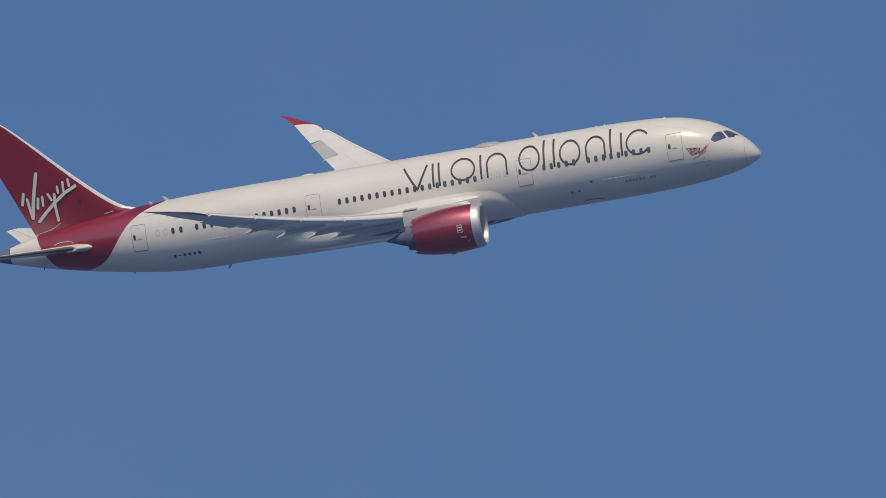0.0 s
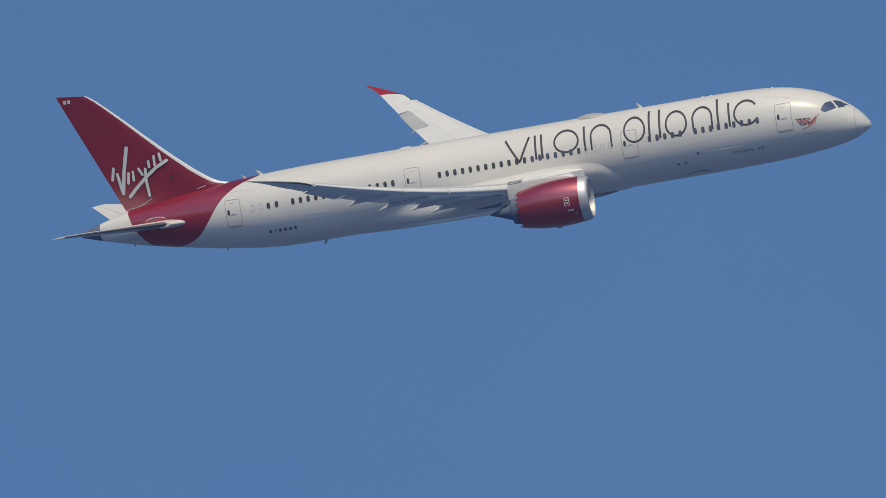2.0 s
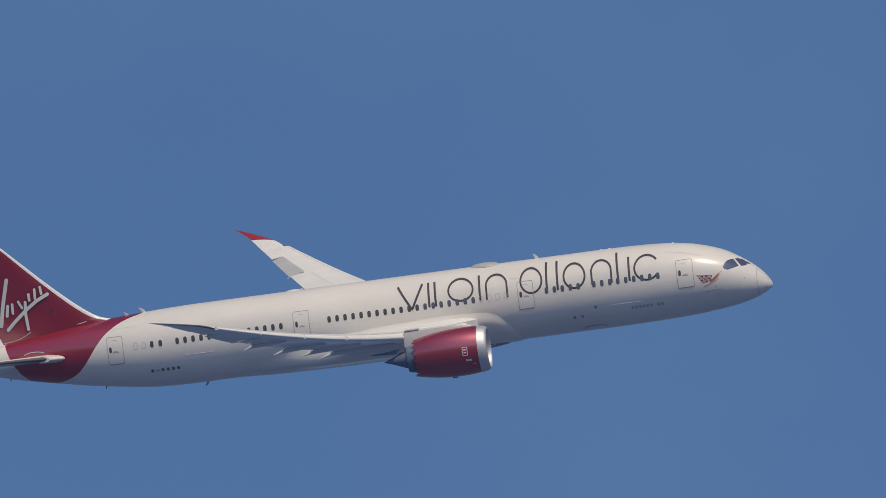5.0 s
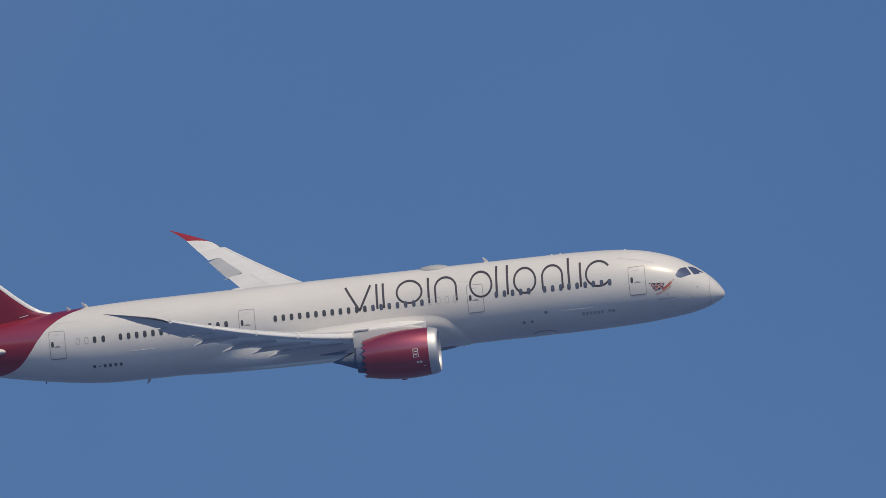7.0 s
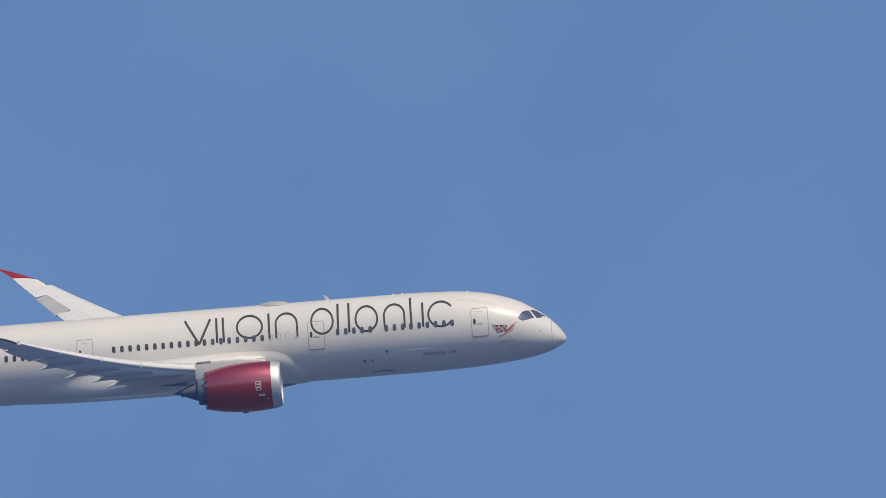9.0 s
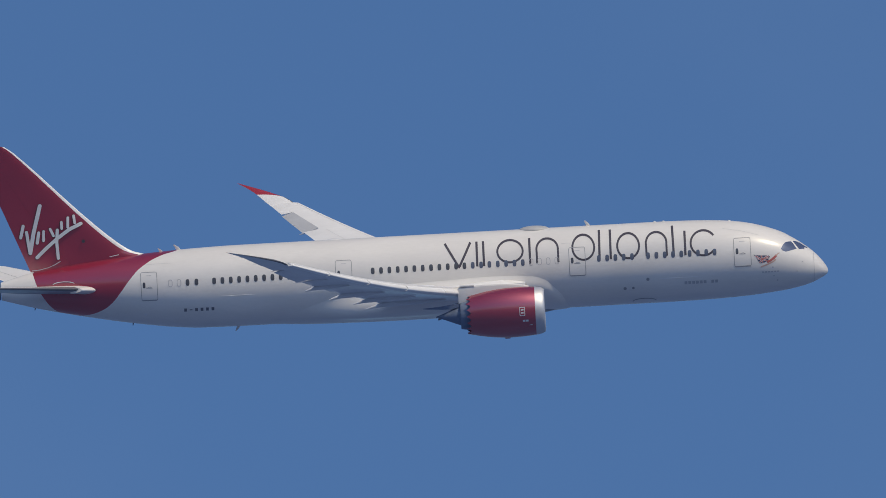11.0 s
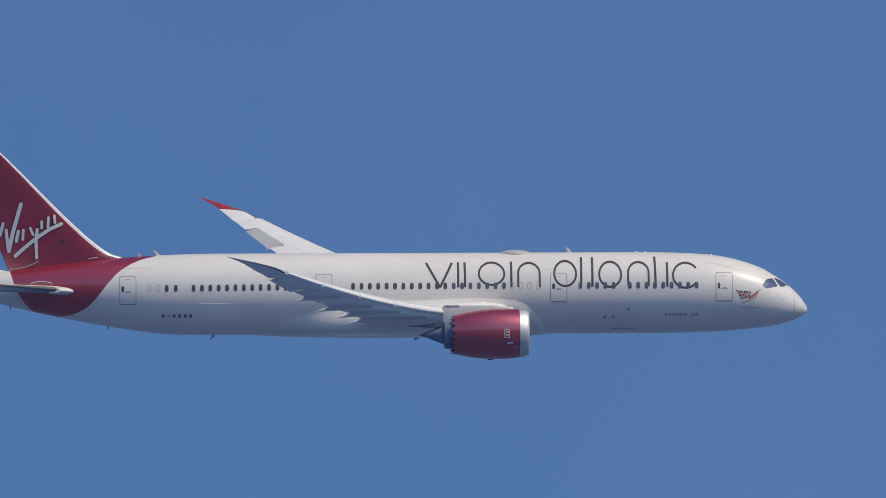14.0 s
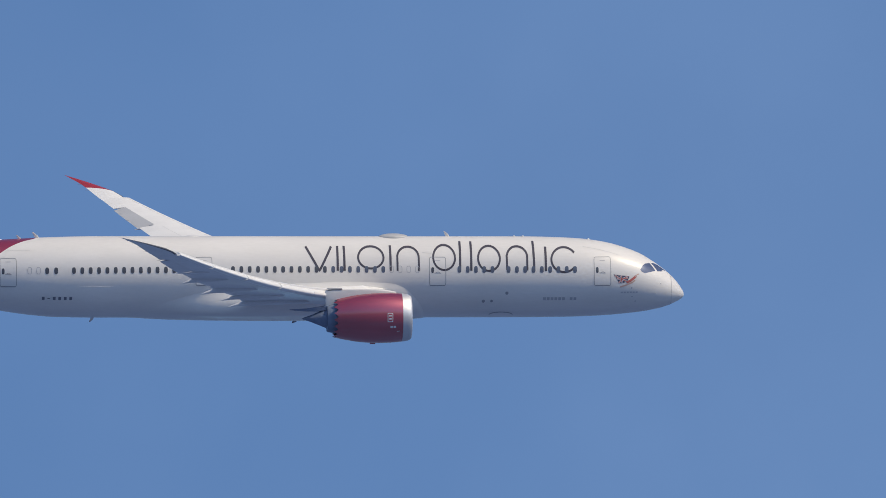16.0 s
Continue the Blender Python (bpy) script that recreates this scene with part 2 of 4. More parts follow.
def livery(name, white, red):
    """White skin with the red that sweeps up from the tail, its edges given as curves of the length over the height."""
    m = paint(name, white, 0.46, 0.0, 0.7, 0.10, 0.45, 3.0, 1.5, 0.2)
    n, l = m.node_tree.nodes, m.node_tree.links
    p = n["Principled BSDF"]
    tc, sep = n.new("ShaderNodeTexCoord"), n.new("ShaderNodeSeparateXYZ")
    l.new(tc.outputs["Object"], sep.inputs[0])
    up = n.new("ShaderNodeMapRange")
    up.clamp = False
    up.inputs[1].default_value, up.inputs[2].default_value = -1.6, 3.4
    l.new(sep.outputs["Z"], up.inputs[0])
    masks = []
    for pts, op in ((RED_FRONT, "LESS_THAN"), (RED_REAR, "GREATER_THAN")):
        c = n.new("ShaderNodeFloatCurve")
        cm = c.mapping
        cm.curves[0].points[0].location, cm.curves[0].points[1].location = (0, (pts[0][0] - 44) / 18), (1, (pts[-1][0] - 44) / 18)
        for s, z in pts[1:-1]:
            cm.curves[0].points.new((z + 1.6) / 5.0, (s - 44) / 18)
        cm.update()
        l.new(up.outputs[0], c.inputs["Value"])
        s_of = n.new("ShaderNodeMapRange")
        s_of.clamp = False
        s_of.inputs[1].default_value, s_of.inputs[2].default_value = 31.4 - 44, 31.4 - 62
        l.new(sep.outputs["X"], s_of.inputs[0])
        cmp = n.new("ShaderNodeMath")
        cmp.operation = op
        l.new(c.outputs[0], cmp.inputs[0]), l.new(s_of.outputs[0], cmp.inputs[1])
        masks.append(cmp)
    both = n.new("ShaderNodeMath")
    both.operation = "MULTIPLY"
    for k in (0, 1):
        l.new(masks[k].outputs[0], both.inputs[k])
    mix = n.new("ShaderNodeMix")
    mix.data_type = "RGBA"
    old = p.inputs["Base Color"].links[0].from_socket
    l.new(both.outputs[0], mix.inputs["Factor"]), l.new(old, mix.inputs["A"])
    mix.inputs["B"].default_value = (*red, 1)
    flake = n.new("ShaderNodeMath")
    flake.operation = "MULTIPLY"
    flake.inputs[1].default_value = 0.45
    l.new(both.outputs[0], flake.inputs[0]), l.new(flake.outputs[0], p.inputs["Metallic"])
    lacquer = n.new("ShaderNodeMapRange")
    lacquer.inputs[3].default_value, lacquer.inputs[4].default_value = 0.5, 1.0
    l.new(both.outputs[0], lacquer.inputs[0]), l.new(lacquer.outputs[0], p.inputs["Coat Weight"])
    sheen = n.new("ShaderNodeMapRange")
    sheen.inputs[3].default_value, sheen.inputs[4].default_value = 0.46, 0.42
    l.new(both.outputs[0], sheen.inputs[0]), l.new(sheen.outputs[0], p.inputs["Roughness"])
    polish = n.new("ShaderNodeMapRange")
    polish.inputs[3].default_value, polish.inputs[4].default_value = 0.2, 0.20
    l.new(both.outputs[0], polish.inputs[0]), l.new(polish.outputs[0], p.inputs["Coat Roughness"])
    pearl = n.new("ShaderNodeMapRange")
    pearl.inputs[3].default_value, pearl.inputs[4].default_value = 1.5, PEARL
    l.new(both.outputs[0], pearl.inputs[0]), l.new(pearl.outputs[0], p.inputs["Coat IOR"])
    l.new(mix.outputs["Result"], p.inputs["Base Color"])
    return m


# the tail's red: (distance from the nose, height) along its front and rear edges
RED_FRONT = ((55.4, -1.6), (54.9, -1.48), (54.1, -1.36), (53.4, -1.14), (52.85, -0.86), (52.4, -0.5), (51.7, 0.3), (50.98, 1.2), (50.05, 2.05), (48.7, 2.69), (47.3, 3.0), (46.0, 3.4))
RED_REAR = ((55.4, -1.6), (55.7, -1.42), (56.3, -1.15), (56.9, -0.65), (57.4, 0.05), (57.75, 0.7), (58.1, 1.7), (58.6, 3.4))
WHITE, RED, PEARL = (0.812, 0.780, 0.732), (0.38, 0.008, 0.034), 2.15
skin_paint = livery("white_and_red_skin", WHITE, RED)
white_paint = paint("white_paint", WHITE, 0.42, 0.0, 0.5, 0.07, 0.5, 3.0, 1.5, 0.2)
wing_paint = paint("light_grey_wing", (0.87, 0.855, 0.825), 0.42, 0.0, 0.1, 0.10, 0.7, 2.0)
under_paint = paint("grey_underside", (0.82, 0.81, 0.795), 0.42, 0.0, 0.3, 0.12, 0.7, 2.0)
flap_paint = paint("grey_control_surface", (0.60, 0.60, 0.60), 0.42, 0.0, 0.05, 0.12, 0.8, 2.0)
red_paint = paint("deep_red_paint", RED, 0.42, 0.45, 1.0, 0.10, 0.6, 2.0, PEARL, 0.20)
# lit copy of the tail's red: plainer and lighter, for the sunlit tip
tip_red = paint("sunlit_tip_red", (0.40, 0.032, 0.045), 0.42, 0.0, 0.4, 0.10, 0.8, 2.0)
cowl_red = paint("pearl_red_cowl", (0.40, 0.009, 0.036), 0.42, 0.55, 1.0, 0.10, 0.8, 2.0, 2.4, 0.24)
bare_metal = paint("bare_aluminium", (0.70, 0.70, 0.71), 0.52, 0.75, 0.0, 0.08, 1.5, 1.0)
edge_metal = paint("pale_leading_edge", (0.86, 0.85, 0.83), 0.30, 0.0, 0.0, 0.08, 1.0, 1.0)
# dark metal with the blue of distant haze mixed into its colour
dark_metal = paint("haze_blue_dark_metal", (0.21, 0.26, 0.37), 0.45, 0.2, 0.0, 0.25, 1.5, 1.0)
fan_black = paint("dark_titanium_blades", (0.03, 0.032, 0.036), 0.4, 0.6, 0.0, 0.15, 3.0, 1.0)
# cabin glass lighter than its own dark, to stand for distance haze
glass_dark = paint("dark_window", (0.085, 0.09, 0.11), 0.2, 0.0, 0.6, 0.1, 3.0, 1.0)
glass_dimmed = paint("dimmed_window", (0.11, 0.128, 0.185), 0.2, 0.0, 0.6, 0.1, 3.0, 1.0)
# the sky's blue reflection is put into this glass's base colour
cockpit_glass = paint("cockpit_glass", (0.085, 0.10, 0.17), 0.08, 0.0, 1.0, 0.1, 2.0, 1.0, 1.8)
# title ink lifted from black in the same way, for haze
title_ink = paint("charcoal_plum_ink", (0.07, 0.06, 0.075), 0.35, 0.0, 0.3, 0.1, 2.0, 1.0)
slate_ink = paint("slate_blue_ink", (0.17, 0.175, 0.21), 0.4, 0.0, 0.2, 0.1, 2.0, 1.0)
dark_edge = paint("dark_erosion_coat", (0.16, 0.165, 0.18), 0.4, 0.2, 0.0, 0.2, 2.0, 1.0)
slate_paint = paint("slate_grey_underside", (0.34, 0.35, 0.38), 0.42, 0.0, 0.1, 0.12, 0.7, 2.0)
# plum for the shadow edges painted under the fin's strokes
plum_shadow = paint("plum_shadow_paint", (0.10, 0.02, 0.035), 0.45, 0.0, 0.2, 0.1, 2.0, 1.0)
seam_grey = paint("grey_seam", (0.34, 0.34, 0.35), 0.5, 0.0, 0.0, 0.15, 3.0, 1.0)
faint_grey = paint("faint_grey_marking", (0.50, 0.49, 0.50), 0.45, 0.0, 0.0, 0.1, 3.0, 1.0)
mark_white = paint("white_marking", (0.78, 0.77, 0.76), 0.35, 0.0, 0.2, 0.05, 2.0, 1.0)
flag_blue = paint("navy_blue_ink", (0.075, 0.075, 0.13), 0.4, 0.0, 0.2, 0.1, 3.0, 1.0)
flag_red = paint("scarlet_ink", (0.52, 0.15, 0.13), 0.4, 0.0, 0.2, 0.1, 3.0, 1.0)
joint_grey = paint("pale_grey_joint", (0.65, 0.64, 0.62), 0.5, 0.0, 0.0, 0.15, 3.0, 1.0)
dome_grey = paint("dome_grey", (0.50, 0.495, 0.49), 0.4, 0.0, 0.1, 0.1, 2.0, 1.0)
copper_ink = paint("copper_ink", (0.62, 0.42, 0.34), 0.4, 0.0, 0.2, 0.1, 3.0, 1.0)
# land coloured blue so that its bounce fills the aircraft's underside coolly
ground_mat = paint("blue_bounce_land", (0.098, 0.155, 0.300), 0.9, 0.0, 0.0, 0.4, 0.004, 1.0)


# ---- mesh tools ----
def at(s, y, z):
    """A place on the aircraft: metres behind the nose tip, to port, and above the axis."""
    return Vector((31.4 - s, y, z))


def part(name, bm, material, parent, label="", crease=35, kind=""):
    bm.normal_update()
    for e in bm.edges:
        e.smooth = not (len(e.link_faces) == 2 and e.calc_face_angle(0) > radians(crease))
    for f in bm.faces:
        f.smooth = True
    me = bpy.data.meshes.new(name)
    bm.to_mesh(me)
    bm.free()
    for m in material if isinstance(material, tuple) else (material,):
        me.materials.append(m)
    ob = new(name, me)
    ob.parent = parent
    return tagged(ob, label, kind=kind)


def skin_of(bm, loops, closed=True, caps=True):
    """Quads between successive loops of places, with the first and last closed by a cap."""
    rows = [[bm.verts.new(p) for p in loop] for loop in loops]
    n = len(rows[0])
    for a, b in zip(rows, rows[1:]):
        for k in range(n if closed else n - 1):
            bm.faces.new((a[k], a[(k + 1) % n], b[(k + 1) % n], b[k]))
    if caps:
        bm.faces.new(rows[0][::-1])
        bm.faces.new(rows[-1])
    bmesh.ops.recalc_face_normals(bm, faces=bm.faces[:])
    return rows


def turned(bm, prof, centre, segs=64, wave=None):
    """A profile of (s, radius) turned round an axis along the aircraft; centre(s) gives (y, z) of the axis."""
    rows = []
    for k, (s, r) in enumerate(prof):
        cy, cz = centre(s)
        rows.append([at(s + (wave(k, i) if wave else 0), cy + r * math.sin(2 * math.pi * i / segs), cz + r * math.cos(2 * math.pi * i / segs)) for i in range(segs)])
    skin_of(bm, rows, caps=False)


def smooth(tab, s):
    """A smooth curve through the table, without overshoot."""
    n = len(tab)
    if s <= tab[0][0]:
        return tab[0][1]
    if s >= tab[-1][0]:
        return tab[-1][1]
    k = max(i for i in range(n - 1) if tab[i][0] <= s)

    def slope(i):
        if i in (0, n - 1):
            a, b = (0, 1) if i == 0 else (n - 2, n - 1)
            return (tab[b][1] - tab[a][1]) / (tab[b][0] - tab[a][0])
        lo, hi = ((tab[j + 1][1] - tab[j][1]) / (tab[j + 1][0] - tab[j][0]) for j in (i - 1, i))
        return 0 if lo * hi <= 0 else 2 * lo * hi / (lo + hi)
    (a, va), (b, vb) = tab[k], tab[k + 1]
    h, u = b - a, (s - a) / (b - a)
    return (1 + 2 * u) * (1 - u) ** 2 * va + u * (1 - u) ** 2 * h * slope(k) + u * u * (3 - 2 * u) * vb + u * u * (u - 1) * h * slope(k + 1)


# ---- the body's lines: crown, keel and half width over the length ----
CROWN = ((0, -1.170), (.04, -0.980), (.19, -0.700), (.45, -0.320), (.81, 0.100), (1.33, 0.560), (2.07, 1.120), (2.6, 1.460), (3.2, 1.818), (3.9, 2.112), (4.7, 2.384), (5.6, 2.626), (6.6, 2.807), (7.8, 2.936), (9.5, 3.025), (12, 3.075), (43, 3.075), (46, 3.015), (49, 2.881), (51.5, 2.704), (54, 2.438), (56.5, 2.112), (58.3, 1.840), (60.5, 1.270), (62.0, 0.860))
KEEL = ((0, -1.17), (.04, -1.33), (.19, -1.48), (.45, -1.64), (.81, -1.82), (1.33, -2.02), (2.16, -2.24), (3.24, -2.43), (4.31, -2.55), (5.38, -2.65), (6.6, -2.73), (8.6, -2.80), (12, -2.84), (43, -2.87), (46, -2.83), (47.9, -2.68), (49.25, -2.50), (51.5, -2.14), (53.7, -1.72), (55.9, -1.26), (57.7, -.84), (59.2, -.43), (60.7, .02), (62.0, .44))
HALF = ((0, 0), (.04, .24), (.19, .52), (.45, .84), (.81, 1.14), (1.33, 1.48), (2.16, 1.88), (3.24, 2.26), (4.31, 2.50), (5.4, 2.66), (6.6, 2.77), (8.6, 2.87), (11, 2.89), (43, 2.89), (46, 2.82), (48, 2.68), (50, 2.47), (53, 2.06), (56, 1.54), (58, 1.13), (60, .72), (62.0, .30))


def side(s, z):
    """Half width of the body at a length and height."""
    t, b, w = smooth(CROWN, s), smooth(KEEL, s), smooth(HALF, s)
    c, h = (t + b) / 2, max((t - b) / 2, 1e-6)
    return w * math.sqrt(max(0.0, 1 - min(1, abs((z - c) / h)) ** 2))


def ring(s, segs=72, lift=0.0):
    t, b, w = smooth(CROWN, s), smooth(KEEL, s), smooth(HALF, s)
    c, h = (t + b) / 2, (t - b) / 2
    return [at(s, (w + lift) * math.sin(2 * math.pi * k / segs), c + (h + lift) * math.cos(2 * math.pi * k / segs)) for k in range(segs)]


def on_skin(s, z, hand=-1, off=0.008):
    """A place on the body's side (hand -1 starboard, 1 port), lifted off it by a little."""
    y = side(s, z)
    t, b, w = smooth(CROWN, s), smooth(KEEL, s), smooth(HALF, s)
    c, h = (t + b) / 2, (t - b) / 2
    nrm = Vector((0, y / w ** 2, (z - c) / h ** 2)).normalized()
    p = at(s, y, z) + nrm * off
    return Vector((p.x, p.y * hand, p.z))


def on_fin(s, z, hand=-1, off=0.012):
    le, te = fin_le(z), fin_te(z)
    y = (te - le) * thick(min(1, max(0, (s - le) / (te - le))), 0.095)
    return at(s, hand * (y + off), z)


def patch(bm, pts, place, hand=-1, rings=2, off=0.008):
    """A filled outline of (s, z) laid on a surface."""
    cs, cz = sum(p[0] for p in pts) / len(pts), sum(p[1] for p in pts) / len(pts)
    rows = [[bm.verts.new(place(cs + (s - cs) * k / rings, cz + (z - cz) * k / rings, hand, off)) for s, z in pts] for k in range(rings, 0, -1)]
    n = len(pts)
    for a, b in zip(rows, rows[1:]):
        for k in range(n):
            bm.faces.new((a[k], a[(k + 1) % n], b[(k + 1) % n], b[k]))
    c = bm.verts.new(place(cs, cz, hand, off))
    for k in range(n):
        bm.faces.new((rows[-1][k], rows[-1][(k + 1) % n], c))


def stroke(bm, pts, width, place, hand=-1, closed=False, step=0.12, off=0.010):
    """A band of even width along a line of (s, z), laid on a surface."""
    line = []
    ends = list(zip(pts, pts[1:] + ([pts[0]] if closed else [])))[:len(pts) if closed else len(pts) - 1]
    for (a, b), (c, d) in ends:
        n = max(1, int(math.hypot(c - a, d - b) / step))
        line += [(a + (c - a) * k / n, b + (d - b) * k / n) for k in range(n)]
    if not closed:
        line.append(pts[-1])
    m, rows = len(line), []
    for k, (s, z) in enumerate(line):
        p, q = (line[(k - 1) % m], line[(k + 1) % m]) if closed else (line[max(k - 1, 0)], line[min(k + 1, m - 1)])
        ds, dz = q[0] - p[0], q[1] - p[1]
        g = math.hypot(ds, dz) or 1
        rows.append([bm.verts.new(place(s + e * dz / g * width / 2, z - e * ds / g * width / 2, hand, off)) for e in (-1, 1)])
    for k in range(m if closed else m - 1):
        a, b = rows[k], rows[(k + 1) % m]
        bm.faces.new((a[0], a[1], b[1], b[0]))


def round_stroke(bm, pts, width, hand, off):
    """A painted stroke on the fin with round ends."""
    stroke(bm, pts, width, on_fin, hand, False, .12, off)
    for s, z in (pts[0], pts[-1]):
        patch(bm, oval(s, z, width / 2, width / 2, 2, 12), on_fin, hand, 1, off + .001)


def oval(cs, cz, rs, rz, power=3.0, n=18):
    out = []
    for k in range(n):
        a = 2 * math.pi * k / n
        c, d = math.cos(a), math.sin(a)
        out.append((cs + rs * math.copysign(abs(c) ** (2 / power), c), cz + rz * math.copysign(abs(d) ** (2 / power), d)))
    return out


def arc(cs, cz, rs, rz, a0, a1, n=28):
    return [(cs + rs * math.cos(radians(a0 + (a1 - a0) * k / n)), cz + rz * math.sin(radians(a0 + (a1 - a0) * k / n))) for k in range(n + 1)]


def thick(c, t):
    """Half thickness of an aerofoil at a part c of its chord."""
    return 5 * t * (.2969 * math.sqrt(c) - .126 * c - .3516 * c * c + .2843 * c ** 3 - .1036 * c ** 4)


def foil(bm, sections, c0=0.0, c1=1.0, n=14):
    """A lofted piece of an aerofoil between two parts of its chord. Sections: leading point, trailing point, up, thickness."""
    cs = [c0 + (c1 - c0) * (1 - math.cos(math.pi * k / (2 * n))) if c0 == 0 else c0 + (c1 - c0) * k / n for k in range(n + 1)]
    loops = []
    for le, te, up, t in sections:
        chord = (te - le).length
        top = [le.lerp(te, c) + up * chord * (thick(c, t) * 1.06 + 0.012 * math.sin(math.pi * c) + 0.0008) for c in cs]
        low = [le.lerp(te, c) - up * chord * (thick(c, t) * 0.94 - 0.012 * math.sin(math.pi * c) + 0.0008) for c in cs]
        loops.append(top + low[::-1])
    skin_of(bm, loops)


def box(bm, lo, hi, bevel=0.0):
    m = Matrix.Translation((Vector(lo) + Vector(hi)) / 2) @ Matrix.Diagonal((*(abs(b - a) for a, b in zip(lo, hi)), 1))
    made = bmesh.ops.create_cube(bm, size=1, matrix=m)
    if bevel:
        bmesh.ops.bevel(bm, geom=list({e for v in made["verts"] for e in v.link_edges}), offset=bevel, segments=2, affect="EDGES")


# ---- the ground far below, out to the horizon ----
# out of view; its blue colour serves as a cool fill from below
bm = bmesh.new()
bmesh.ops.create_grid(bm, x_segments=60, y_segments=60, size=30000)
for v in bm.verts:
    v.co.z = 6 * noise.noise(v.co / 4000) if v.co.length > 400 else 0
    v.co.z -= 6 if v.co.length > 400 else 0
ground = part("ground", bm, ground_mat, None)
tagged(ground, "unseen level land, coloured blue to bounce cool light up", "ground", kind="structure")

# ---- the airliner ----
aircraft = new("airliner")
tagged(aircraft, "white wide-body twin-engine airliner with a red tail, banking in flight", "airliner")

STATIONS = [.003, .012, .04, .09, .19, .32, .45, .62, .81] + [1.05 + .25 * k for k in range(48)] + [14 + 2 * k for k in range(15)] + [43 + .5 * k for k in range(36)]
bm = bmesh.new()
skin_of(bm, [ring(s) for s in STATIONS if 1.0 < s < 60.65] )
fuselage = part("fuselage", bm, skin_paint, aircraft)
bm = bmesh.new()
skin_of(bm, [ring(s, lift=-.012) for s in STATIONS if s < 1.1])
part("radome", bm, white_paint, aircraft, "white rounded nose radome")
bm = bmesh.new()
skin_of(bm, [ring(s, lift=0.004) for s in (60.56, 60.8, 61.1, 61.4, 61.7, 61.9, 62.0)])
part("tail_cone", bm, dark_metal, aircraft, "dark bare-metal exhaust tail cone")
bm = bmesh.new()
stroke(bm, [(1.02, z) for z in (.22, .1, -.2, -.5, -.8, -1.1, -1.4, -1.7, -1.86)], .028, on_skin, -1)
stroke(bm, [(1.02, z) for z in (.22, .1, -.2, -.5, -.8, -1.1, -1.4, -1.7, -1.86)], .028, on_skin, 1)
part("radome_seam", bm, faint_grey, aircraft)

# wing-to-body fairing: the body's own skin swollen below a curved upper edge
bm = bmesh.new()
FAIR_TOP = ((18.9, -2.7), (19.24, -1.95), (19.6, -1.35), (20.0, -.9), (20.8, -.2), (21.9, .08), (24, .12), (29, -.05), (33, -.35), (35, -.6), (37, -1.05), (39.5, -1.8), (42, -2.6))
FAIR_SIDE = ((18.9, .0), (19.6, .12), (20.6, .17), (22, .25), (25, .5), (29, .85), (34, .92), (36, .72), (39, .26), (42, 0))
FAIR_OUT = ((18.9, .0), (19.6, .12), (20.6, .17), (22, .25), (25, .32), (31, .34), (36, .26), (40, .10), (42, 0))
loops = []
for k in range(61):
    s = 18.9 + (42 - 18.9) * (k / 60) ** 1.4
    top_z, out, flank = smooth(FAIR_TOP, s), smooth(FAIR_OUT, s), smooth(FAIR_SIDE, s)
    t, keel, w = smooth(CROWN, s), smooth(KEEL, s), smooth(HALF, s)
    c, h, loop = (t + keel) / 2, (t - keel) / 2, []
    for i in range(96):
        a = 2 * math.pi * i / 96
        z = c + h * math.cos(a)
        u = min(1, max(0, (top_z - z) / (.9 + .03 * (s - 18.9))))
        low = min(1, max(0, (-math.cos(a) - .60) / .36))
        d = -.03 + (flank + (out * .75 - flank) * low * low * (3 - 2 * low) + .03) * u * u * (3 - 2 * u)
        n2 = Vector((math.sin(a) / w, math.cos(a) / h)).normalized()
        loop.append(at(s, w * math.sin(a) + d * n2.x, z + d * n2.y))
    loops.append(loop)
skin_of(bm, loops)
belly = part("belly_fairing", bm, white_paint, aircraft)
# air scoop under the fairing, and the pale strips beside it
bm = bmesh.new()
skin_of(bm, [[at(s, w * math.sin(2 * math.pi * i / 20), -2.55 + (z + 2.55) * abs(math.cos(2 * math.pi * i / 20)) ** .7 * (1 if math.cos(2 * math.pi * i / 20) < 0 else -.3)) for i in range(20)] for s, z, w in ((19.3, -2.80, .5), (19.8, -2.90, .95), (20.6, -3.04, 1.15), (21.5, -3.15, 1.25), (22.5, -3.20, 1.3), (24.0, -3.22, 1.25), (25.5, -3.18, 1.0), (26.6, -3.0, .5))])
part("air_scoop", bm, slate_paint, belly, "dark grey air scoop under the belly")
for hand in (-1, 1):
    bm = bmesh.new()
    stroke(bm, [(22.3, -2.72), (21.2, -2.46)], .07, on_skin, hand, False, .2, .36)
    part("belly_strip", bm, mark_white, belly)

def cabin(s, z):
    """A height on the body's side, let down with the rear body's slight sag in flight."""
    return z - .008 * max(0, s - 33)


# cabin windows in their groups: rearmost place, number
GROUPS = ((46.81, 2, .655), (44.86, 14, .610), (33.25, 19, .610), (16.70, 5, .605), (13.10, 9, .608))
for hand in (-1, 1):
    for s0, count, pitch in GROUPS:
        for k in range(count):
            bm = bmesh.new()
            s = s0 - pitch * k
            patch(bm, oval(s, cabin(s, .87), .135, .235), on_skin, hand, 2, .016)
            part("cabin_window", bm, glass_dimmed if s < 26 else glass_dark, fuselage)
    for s in (48.07, 47.43, 21.66, 21.04, 20.41, 19.78):
        bm = bmesh.new()
        stroke(bm, oval(s, cabin(s, .88), .14, .24), .03, on_skin, hand, True)
        part("blanked_window", bm, faint_grey, fuselage, "blanked cabin window outline")

